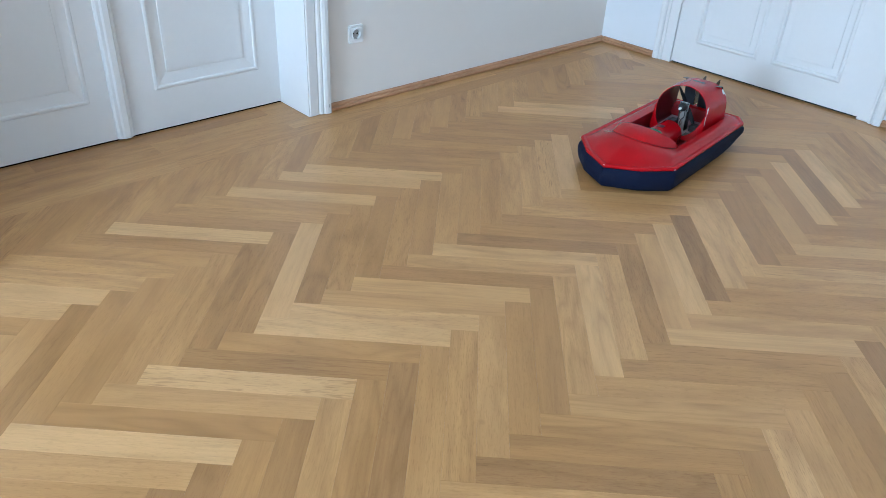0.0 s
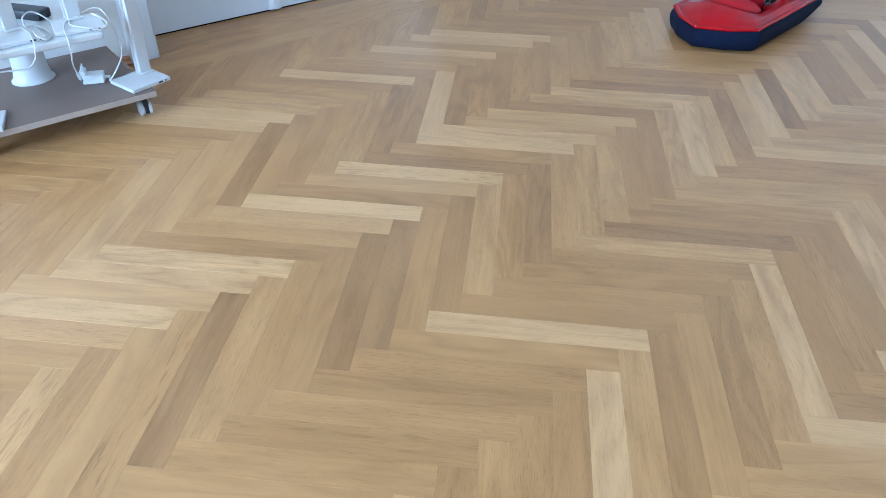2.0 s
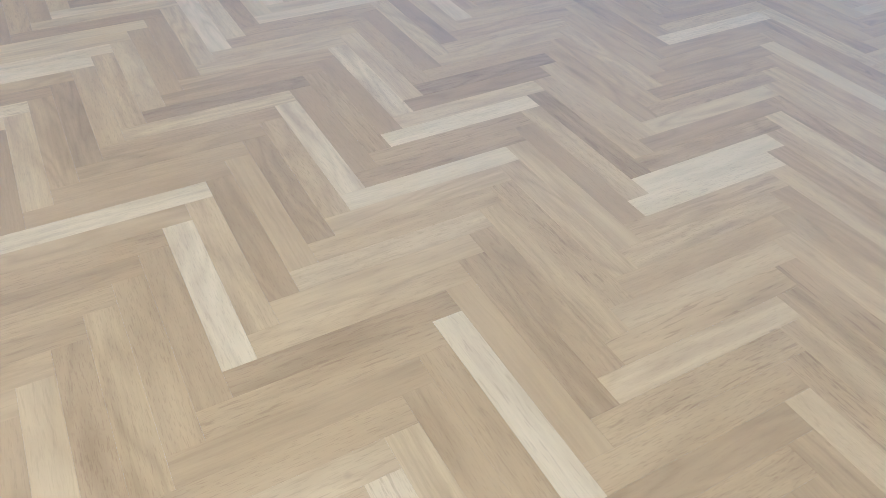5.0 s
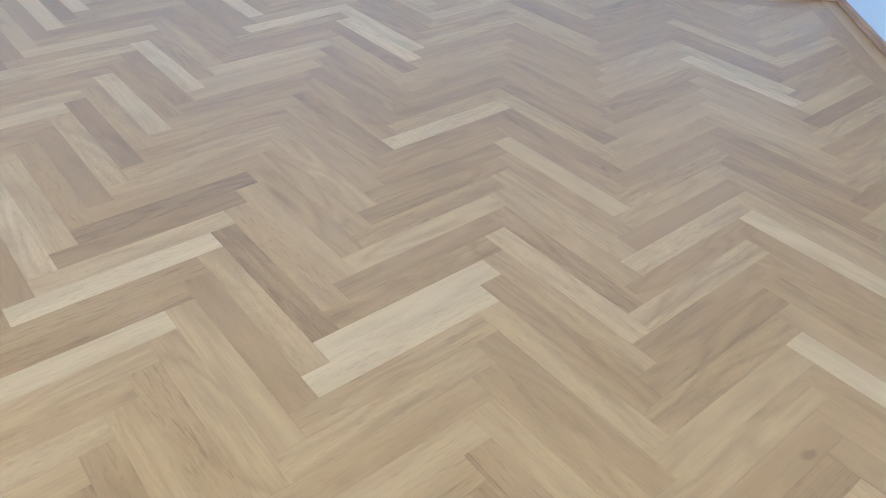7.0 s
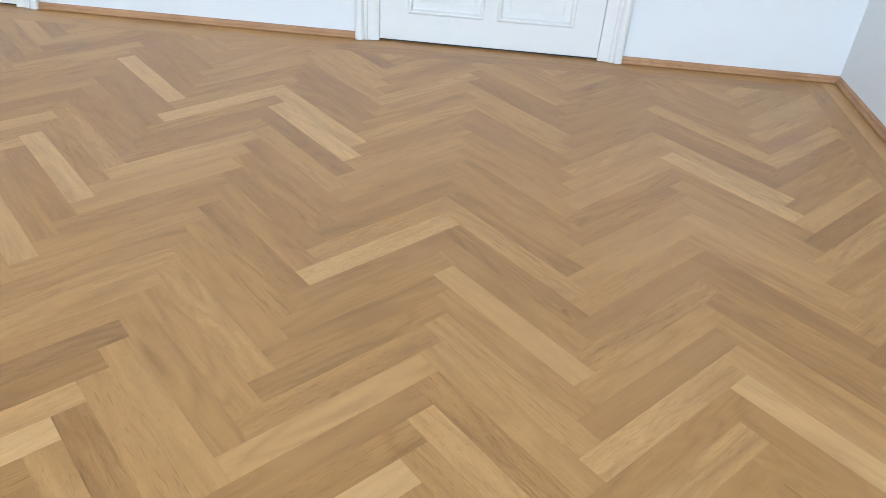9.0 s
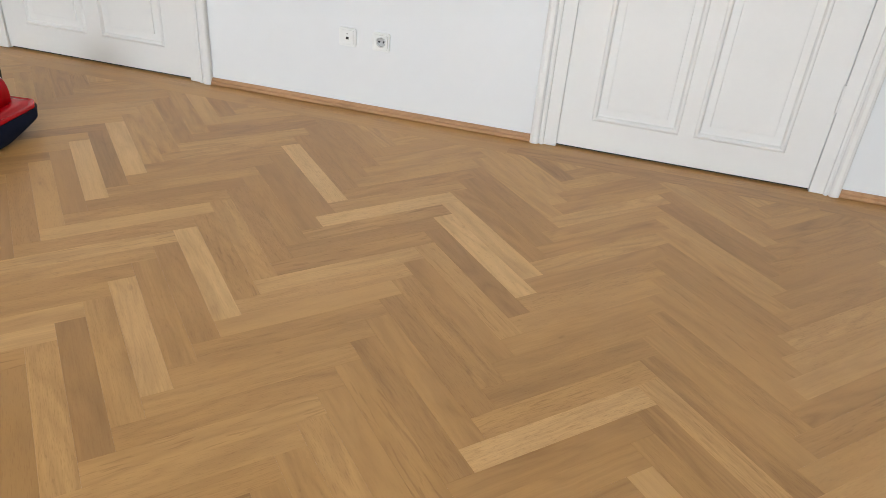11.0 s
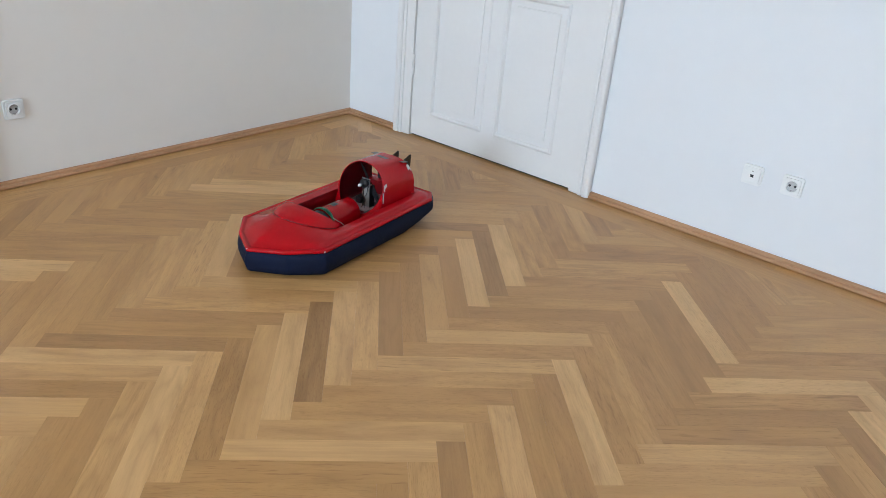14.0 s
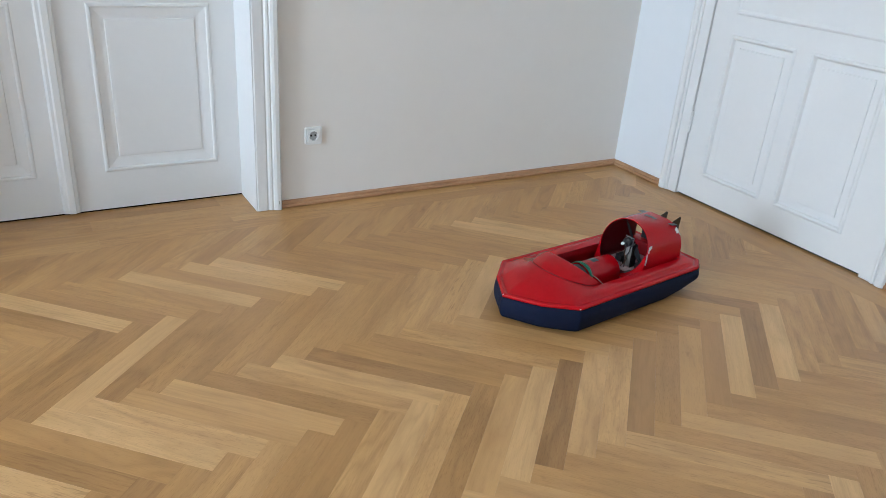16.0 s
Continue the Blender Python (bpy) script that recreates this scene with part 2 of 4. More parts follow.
wall_boxes("wall_south", [(XL - THICK, WINDOWS[0][0], 0, ZC), (WINDOWS[0][1], WINDOWS[1][0], 0, ZC), (WINDOWS[1][1], XR + THICK, 0, ZC)]
           + [(a, b, 0, SILL) for a, b in WINDOWS] + [(a, b, HEAD, ZC) for a, b in WINDOWS], "plain white plaster wall with two tall windows", lambda a, b: (a, b, YS - THICK, YS))
tagged(part("ceiling", box(XL - THICK, XR + THICK, YS - THICK, YN + THICK, ZC, ZC + 0.2), M_ceiling), "plain white plaster ceiling", "ceiling", kind="structure")
for a, b in ((DR0, DR1), (DF0, DF1)):
    tagged(part("wall_behind_door", box(a, b, YN + 0.12, YN + THICK, 0, DOOR_H), M_wall), "plain plaster closing the doorway behind the door", "wall", kind="structure")
tagged(part("wall_behind_door", box(XL - THICK, XL - 0.30, DL0, DL1, 0, DOOR_H), M_wall), "plain plaster closing the doorway behind the door", "wall", kind="structure")
for k, (a, b) in enumerate(WINDOWS):
    w = empty(f"window_{k + 1}", "tall white wooden casement window with clear panes", "window", "structure")
    yy = YS - 0.14
    for x0, x1, z0, z1 in ((a, a + 0.07, SILL, HEAD), (b - 0.07, b, SILL, HEAD), (a + 0.07, b - 0.07, SILL, SILL + 0.07), (a + 0.07, b - 0.07, HEAD - 0.07, HEAD),
                           ((a + b) / 2 - 0.04, (a + b) / 2 + 0.04, SILL + 0.07, HEAD - 0.07)):
        part("window_frame", box(x0, x1, yy - 0.06, yy, z0, z1, 0.006), M_lacquer, w)
    part("window_sill", box(a, b, YS - 0.13, YS + 0.05, SILL, SILL + 0.03, 0.006), M_lacquer, w)
    for x0, x1 in ((a + 0.07, (a + b) / 2 - 0.04), ((a + b) / 2 + 0.04, b - 0.07)):
        pane = part("pane", box(x0, x1, yy - 0.034, yy - 0.028, SILL + 0.07, HEAD - 0.07), M_glass, w, "clear glass pane")
        pane.visible_shadow = False


# ---------------------------------------------------------------- doors, casings, skirting
def panel_mesh(a0, a1, z0, z1, steps):
    """A framed panel on the plane y = 0, seen from -y. steps: (inset, depth towards the viewer)."""
    steps = [(i, d * 0.72) for i, d in steps]
    rings = [[(a0 + i, -d, z0 + i), (a1 - i, -d, z0 + i), (a1 - i, -d, z1 - i), (a0 + i, -d, z1 - i)] for i, d in steps]
    return loft(rings, True, False, True)


MOULD = [(-0.004, 0.0), (0.0, 0.0065), (0.005, 0.0095), (0.010, 0.0085), (0.014, 0.0010), (0.017, -0.0085), (0.020, -0.0095), (0.046, -0.0095), (0.0475, -0.0035), (0.054, -0.0025)]
MOULD_WIDE = [(-0.004, 0.0), (0.0, 0.0045), (0.006, 0.0060), (0.010, 0.0042), (0.013, -0.0030), (0.040, -0.0100), (0.054, -0.0120), (0.056, -0.0075), (0.066, -0.0065), (0.070, -0.0065)]


def leaf(door, a0, a1, panels, mould, name="leaf", thick=0.042, top=DOOR_H - 0.004, foot=0.010):
    """One door leaf in the door's own frame: face on y = 0, looking to -y. Stiles and rails stand round the panels."""
    body = bmesh.new()
    cols = sorted({p[0] for p in panels} | {p[1] for p in panels})
    rows = sorted({p[2] for p in panels} | {p[3] for p in panels})
    xs, zs = [a0] + cols + [a1], [foot] + rows + [top]
    verts = {}

    def v(x, y, z):
        key = (round(x, 5), round(y, 5), round(z, 5))
        if key not in verts:
            verts[key] = body.verts.new(key)
        return verts[key]
    for i in range(len(xs) - 1):
        for k in range(len(zs) - 1):
            cx, cz = (xs[i] + xs[i + 1]) / 2, (zs[k] + zs[k + 1]) / 2
            if any(p[0] < cx < p[1] and p[2] < cz < p[3] for p in panels):
                continue
            body.faces.new((v(xs[i], 0, zs[k]), v(xs[i + 1], 0, zs[k]), v(xs[i + 1], 0, zs[k + 1]), v(xs[i], 0, zs[k + 1])))
    for x in (a0, a1):
        body.faces.new((v(x, 0, foot), v(x, thick, foot), v(x, thick, top), v(x, 0, top)))
    for z in (foot, top):
        body.faces.new((v(a0, 0, z), v(a1, 0, z), v(a1, thick, z), v(a0, thick, z)))
    body.faces.new((v(a0, thick, foot), v(a1, thick, foot), v(a1, thick, top), v(a0, thick, top)))
    lf = part(name, body, M_lacquer, door)
    for p in panels:
        part("door_panel", panel_mesh(*p, mould), M_lacquer, lf)
    return lf


def casing(door, path, width, flip=1):
    """A moulded architrave strip that stands on the floor: an upright from a to b on the wall face y = 0."""
    a, b = path
    prof = [(0.0, 0.0), (0.0, 0.018), (0.004, 0.024), (0.014, 0.028), (0.028, 0.027), (0.034, 0.022), (0.037, 0.015), (0.040, 0.015), (0.042, 0.021), (0.048, 0.0225), (0.054, 0.020), (0.056, 0.013), (width, 0.012), (width, 0.0)]
    rings = [[((a + w) if flip > 0 else (b - w), -d, z) for w, d in prof] for z in (0.002, DOOR_H + 0.06)]
    return part("door_casing", loft(rings, True, True, True), M_lacquer, door)


def hinge(door, x, z):
    bm = lathe([(0.003, -0.052), (0.0055, -0.050), (0.0055, -0.002), (0.0042, 0.0), (0.0055, 0.002), (0.0055, 0.050), (0.003, 0.052)], 12)
    return part("hinge", bm, M_lacquer, door, m=pose(x, -0.005, z), smooth=True, angle=40)


def north_door(name, a0, a1, label, handle_side, hinge_side):
    door = empty(name, label, "door", "structure", pose(0, YN - 0.005, 0))
    w = a1 - a0
    pl = (a0 + 0.125, a0 + 0.125 + 0.322)
    pr = (a1 - 0.125 - 0.322, a1 - 0.125)
    pan = [(*pl, 0.133, 0.775), (*pr, 0.133, 0.775), (pl[0], pr[1], 0.866, 1.06), (*pl, 1.15, 2.16), (*pr, 1.15, 2.16)]
    # the lock rail's wide panel leaves no mullion between its halves
    pan = [p for p in pan if p[2] != 0.866] + [(pl[0], pl[1], 0.866, 1.06), (pl[1], pr[0], 0.866, 1.06), (pr[0], pr[1], 0.866, 1.06)]
    lf = leaf(door, a0 + (0.0022 if hinge_side < 0 else 0.0005), a1 - (0.0022 if hinge_side > 0 else 0.0005), [p for p in pan if p[2] != 0.866], MOULD)
    part("door_panel", panel_mesh(pl[0], pr[1], 0.868, 1.06, [(-0.004, 0.001), (0.0, 0.008), (0.006, 0.011), (0.012, 0.007), (0.018, 0.003), (0.03, 0.003)]), M_lacquer, lf)
    casing(door, (a0 - 0.105, a0), 0.105, 1)
    casing(door, (a1, a1 + 0.105), 0.105, -1)
    part("door_casing", box(a0 - 0.105, a1 + 0.105, -0.026, 0, DOOR_H + 0.061, DOOR_H + 0.17, 0.006), M_lacquer, door)
    # added black strip: paints the shade in the slit below the leaf
    part("gap", box(a0, a1, 0.012, 0.040, 0.0005, 0.0090), M_gap_shade, door, "black strip as the shade in the gap under the door leaf")
    hx = a0 + 0.002 if hinge_side < 0 else a1 - 0.002
    for z in (0.36, 1.95):
        hinge(door, hx, z)
    px = a1 - 0.055 if handle_side > 0 else a0 + 0.055
    plate = part("handle_plate", box(px - 0.019, px + 0.019, -0.006, 0.0, 0.895, 1.13, 0.003), M_brass, door, "aged brass backplate")
    part("handle", tube([(px, -0.005, 1.06), (px, -0.045, 1.06), (px - 0.03 * handle_side, -0.055, 1.06), (px - 0.11 * handle_side, -0.055, 1.055)], 0.008), M_brass, plate, "aged brass lever", smooth=True)
    return door


north_door("door_1", DR0, DR1, "closed white lacquered panelled door with brass handle near the corner", 1, -1)
north_door("door_2", DF0, DF1, "closed white lacquered panelled door with painted hinges", -1, 1)

# Double door, set back in the thickness of the west wall; its frame is turned so that it looks into the room
MID = 2.853
west = empty("door_3", "closed white lacquered double door set back in a deep reveal", "door", "structure", pose(-3.945, 0, 0, 0, 0, 90))
PB, PT = 0.164, 0.795
right = [(2.987, 3.417, PB, PT), (2.987, 3.417, 0.885, 2.10)]
left = [(2 * MID - 3.417, 2 * MID - 2.987 + 0.022, PB, PT), (2 * MID - 3.417, 2 * MID - 2.987 + 0.022, 0.885, 2.10)]
leaf(west, MID + 0.018, DL1 - 0.002, right, MOULD_WIDE, top=2.2, foot=0.0065)
leaf(west, DL0 + 0.002, MID - 0.002, left, MOULD_WIDE, top=2.2, foot=0.0065)
strip = [(MID - 0.037, 0.0), (MID - 0.037, 0.010), (MID - 0.030, 0.016), (MID - 0.020, 0.017), (MID - 0.014, 0.022), (MID + 0.006, 0.022), (MID + 0.011, 0.016), (MID + 0.020, 0.014), (MID + 0.024, 0.008), (MID + 0.024, 0.0)]
part("cover_strip", loft([[(w, -d - 0.0005, z) for w, d in strip] for z in (0.010, 2.19)], True, True, True), M_lacquer, west)
part("transom", box(DL0, DL1, -0.01, 0.06, 2.2, DOOR_H, 0.0), M_lacquer, west)
# shade below both leaves, drawn as an added black strip
part("gap", box(DL0, DL1, 0.012, 0.040, 0.0005, 0.0055), M_gap_shade, west, "black strip as the shade in the gap under the door leaves")
reveal = 0.192
# panelled reveals and the casings on the wall face
for side, y0 in ((1, DL1), (-1, DL0)):
    yy = (y0 - 0.0035, y0 - 0.0005) if side > 0 else (y0 + 0.0005, y0 + 0.0035)
    part("reveal_lining", box(yy[0], yy[1], -reveal - 0.024, 0.0, 0.002, DOOR_H), M_lacquer, west)
    prof = [(0.0, 0.0), (0.0, 0.022), (0.004, 0.027), (0.040, 0.027), (0.046, 0.024), (0.052, 0.030), (0.060, 0.032), (0.066, 0.030), (0.070, 0.036), (0.080, 0.040), (0.094, 0.040), (0.100, 0.034), (0.102, 0.0)]
    rings = [[(y0 + side * w, -reveal - d, z) for w, d in prof] for z in (0.002, DOOR_H + 0.08)]
    cs = part("door_casing", loft(rings, True, True, True), M_lacquer, west)
    part("nail_hole", box(y0 + side * 0.087 - 0.002, y0 + side * 0.087 + 0.002, -reveal - 0.0412, -reveal - 0.0395, 0.028, 0.042), M_steel, cs, "small metal pin")
part("door_casing", box(DL0 - 0.1, DL1 + 0.1, -reveal - 0.03, -reveal - 0.0, DOOR_H + 0.081, DOOR_H + 0.18, 0.005), M_lacquer, west)


def skirting(p0, p1):
    """An oak skirting strip along a wall from p0 to p1, room to the left of that way."""
    a, b = Vector(p0), Vector(p1)
    d = (b - a).normalized()
    nrm = Vector((-d.y, d.x, 0))
    prof = [(0.0, 0.0), (0.0215, 0.0), (0.0225, 0.003), (0.0225, 0.009), (0.020, 0.0125), (0.0150, 0.0135), (0.0135, 0.0150), (0.0145, 0.017), (0.0140, 0.0215), (0.010, 0.0250), (0.004, 0.0262), (0.0, 0.0262)]
    me_rings = [[p + nrm * w + Vector((0, 0, z + 0.0022)) for w, z in prof] for p in (a, b)]
    bm = loft(me_rings, True, True, True)
    uvl = bm.loops.layers.uv.new("map")
    for f in bm.faces:
        for lp in f.loops:
            lp[uvl].uv = ((lp.vert.co - a).dot(d), (lp.vert.co - a).dot(nrm) + lp.vert.co.z)
    return tagged(part("baseboard", bm, M_skirt), "narrow oiled oak skirting board along the wall", "skirting", kind="structure")


skirting((XL, YN, 0), (XL, DL1 + 0.102, 0))
skirting((XL, DL0 - 0.102, 0), (XL, YS, 0))
skirting((XR, YN, 0), (DF1 + 0.105, YN, 0))
skirting((DF0 - 0.105, YN, 0), (DR1 + 0.105, YN, 0))
skirting((DR0 - 0.105, YN, 0), (XL + 0.020, YN, 0))
skirting((XR, YS, 0), (XR, YN - 0.020, 0))
skirting((XL + 0.02, YS, 0), (XR - 0.02, YS, 0))


# ---------------------------------------------------------------- sockets in the walls
def square_ring(w, r, y, n=40):
    """A square with softened corners, evenly divided by angle; r: corner radius."""
    p = 2 + 1.5 * w / r
    out = []
    for k in range(n):
        a = 2 * math.pi * (k + 0.5) / n
        c, d = abs(math.cos(a)), abs(math.sin(a))
        q = w / 2 / (c ** p + d ** p) ** (1 / p)
        out.append((q * math.cos(a), y, q * math.sin(a)))
    return out


def round_ring(radius, y, like):
    return [(radius * math.cos(math.atan2(z, x)), y, radius * math.sin(math.atan2(z, x))) for x, _, z in like]


def frame_plate():
    """The outer frame of a wall outlet: rounded edge, slight slope inwards, square hole."""
    return loft([square_ring(0.074, 0.006, 0.0), square_ring(0.074, 0.006, -0.0065), square_ring(0.0728, 0.0055, -0.0082), square_ring(0.070, 0.005, -0.009),
                 square_ring(0.0575, 0.0035, -0.0078), square_ring(0.0572, 0.0035, -0.003)], True)


def wall_socket(m):
    s = empty("wall_socket", "square white plastic earthed wall socket low on the wall", "socket", m=m)
    part("cover_plate", frame_plate(), M_plastic, s, smooth=True, angle=30)
    like = square_ring(0.056, 0.004, 0.0)
    ins = part("insert", loft([square_ring(0.0562, 0.003, -0.003), square_ring(0.0562, 0.003, -0.0100), square_ring(0.0552, 0.003, -0.0108),
                               round_ring(0.0222, -0.0108, like), round_ring(0.0214, -0.0128, like), round_ring(0.0202, -0.0128, like), round_ring(0.0196, -0.0105, like), round_ring(0.0190, -0.0010, like)], True), M_plastic, s, smooth=True, angle=30)
    # cup floor greyer than the white insert: the recess's shade in its colour
    floor_ = part("cup_floor", lathe([(0.0192, -0.0008), (0.0192, -0.0018)], 28, "y"), plain("shaded_socket_plastic", (0.48, 0.48, 0.47), 0.5), ins)
    for sx in (-1, 1):
        part("contact_hole", lathe([(0.0044, -0.0019), (0.0044, -0.0026)], 12, "y"), M_black, floor_, m=pose(sx * 0.0095, 0, 0))
        part("earth_clip", box(-0.0026, 0.0026, -0.0118, -0.0016, sx * 0.0172 - 0.0016, sx * 0.0172 + 0.0016, 0.0004), M_steel, floor_, "metal earth clip")
        part("key_rib", box(sx * 0.0178 - 0.0016, sx * 0.0178 + 0.0016, -0.0110, -0.0016, -0.0035, 0.0035, 0.0004), M_plastic, floor_)
    return s


def data_socket(m):
    s = empty("data_socket", "square white plastic data outlet with one small port", "socket", m=m)
    part("cover_plate", frame_plate(), M_plastic, s, smooth=True, angle=30)
    ins = part("insert", loft([square_ring(0.0562, 0.003, -0.003), square_ring(0.0562, 0.003, -0.0090), square_ring(0.0552, 0.003, -0.0098)], True, False, True), M_plastic, s, smooth=True, angle=30)
    port = part("port", box(-0.0062, 0.0062, -0.0104, -0.0099, -0.0085, 0.0025), M_black, ins, "dark port")
    part("port_lid", box(-0.0075, 0.0075, -0.0120, -0.0099, 0.0025, 0.0042, 0.0005), M_plastic, ins)
    part("label_window", box(-0.003, 0.003, -0.0103, -0.0099, 0.012, 0.017), M_steel, ins, "tiny grey mark")
    return s


wall_socket(pose(XL, 3.768, 0.300, 0, 0, 90))
data_socket(pose(-1.567, YN, 0.303))
wall_socket(pose(-1.422, YN, 0.303))


# ---------------------------------------------------------------- model hovercraft on the floor
M_red = plain("red_lacquer", (0.42, 0.0006, 0.0045), 0.24, vary=0.10, scale=9.0, bumpy=0.05, bscale=45.0, coat=0.35, spec=0.08)
M_red_in = plain("red_inside", (0.22, 0.001, 0.004), 0.4, vary=0.18, scale=14.0, bumpy=0.06, bscale=40.0, spec=0.25)
M_duct = plain("duct_inside", (0.11, 0.001, 0.004), 0.3, vary=0.2, scale=14.0, spec=0.3)
M_raw = plain("raw_fibreglass", (0.50, 0.38, 0.39), 0.25, vary=0.25, scale=40.0, bumpy=0.3, bscale=200.0)
M_navy = plain("navy_cloth", (0.003, 0.007, 0.026), 0.75, vary=0.18, scale=10.0, bumpy=0.5, bscale=420.0, spec=0.2)
M_tape = plain("black_tape", (0.020, 0.021, 0.024), 0.32, vary=0.25, scale=30.0)
M_tape_grey = plain("grey_tape", (0.10, 0.095, 0.095), 0.55, vary=0.2, scale=30.0)
M_seam = plain("dark_red_seam", (0.06, 0.002, 0.003), 0.6)
M_pylon = plain("pale_grey_board", (0.33, 0.31, 0.28), 0.6, vary=0.12, scale=30.0)
M_rubbery = plain("matt_black_nylon", (0.008, 0.008, 0.009), 0.6, vary=0.2, spec=0.15)
M_fin = plain("smoked_fin", (0.010, 0.010, 0.014), 0.18, vary=0.2)
M_green = plain("green_band", (0.015, 0.16, 0.085), 0.5, vary=0.2)
M_string = plain("pale_string", (0.38, 0.42, 0.34), 0.7)
M_chip = plain("bare_white", (0.72, 0.68, 0.66), 0.5, vary=0.1, scale=60.0)
M_alu = plain("grey_aluminium", (0.36, 0.36, 0.36), 0.38, 1.0, vary=0.1)
M_glue = plain("cloudy_glue", (0.55, 0.50, 0.48), 0.3, vary=0.15, scale=80.0)

HALF = [(0.400, 0.0), (0.336, 0.105), (0.245, 0.186), (-0.352, 0.182), (-0.402, 0.146)]
HULL = HALF + [(x, -y) for x, y in HALF[:0:-1]]
CX = -0.05


def offset(poly, d):
    n, out = len(poly), []
    for i in range(n):
        p0, p1, p2 = (Vector(poly[k % n]) for k in (i - 1, i, i + 1))
        e1, e2 = (p1 - p0).normalized(), (p2 - p1).normalized()
        n1, n2 = Vector((e1.y, -e1.x)), Vector((e2.y, -e2.x))
        out.append(p1 + (n1 + n2) * (d / (1 + n1.dot(n2))))
    return out


def ray_poly(poly, a):
    o, d, best = Vector((CX, 0)), Vector((math.cos(a), math.sin(a))), None
    for i in range(len(poly)):
        p, q = Vector(poly[i - 1]), Vector(poly[i])
        e = q - p
        den = d.x * e.y - d.y * e.x
        if abs(den) < 1e-9:
            continue
        t = ((p - o).x * e.y - (p - o).y * e.x) / den
        s = ((p - o).x * d.y - (p - o).y * d.x) / den
        if t > 0 and -1e-6 <= s <= 1 + 1e-6 and (best is None or t < best):
            best = t
    return o + d * best


corner_angles = [math.atan2(y, x - CX) for x, y in HULL]
ANGLES = sorted({round(a + e, 5) for a in corner_angles for e in (-0.02, 0.0, 0.02)} | {round(-math.pi + 2 * math.pi * (k + 0.37) / 96, 5) for k in range(96)})
INNER = [(0.247, 0.0)] + [(0.112 + 0.135 * math.cos(radians(f)), 0.119 * math.sin(radians(f))) for f in range(10, 91, 10)] + [(-0.330, 0.118), (-0.330, -0.118)] + [(0.112 + 0.135 * math.cos(radians(f)), -0.119 * math.sin(radians(f))) for f in range(90, 9, -10)]


def hull_ring(d, z):
    poly = offset(HULL, d)
    return [(*ray_poly(poly, a), z) for a in ANGLES]


def inner_z(x, y):
    return 0.107 + 0.044 * max(0.0, min(1.0, (x - 0.10) / 0.147)) ** 1.3


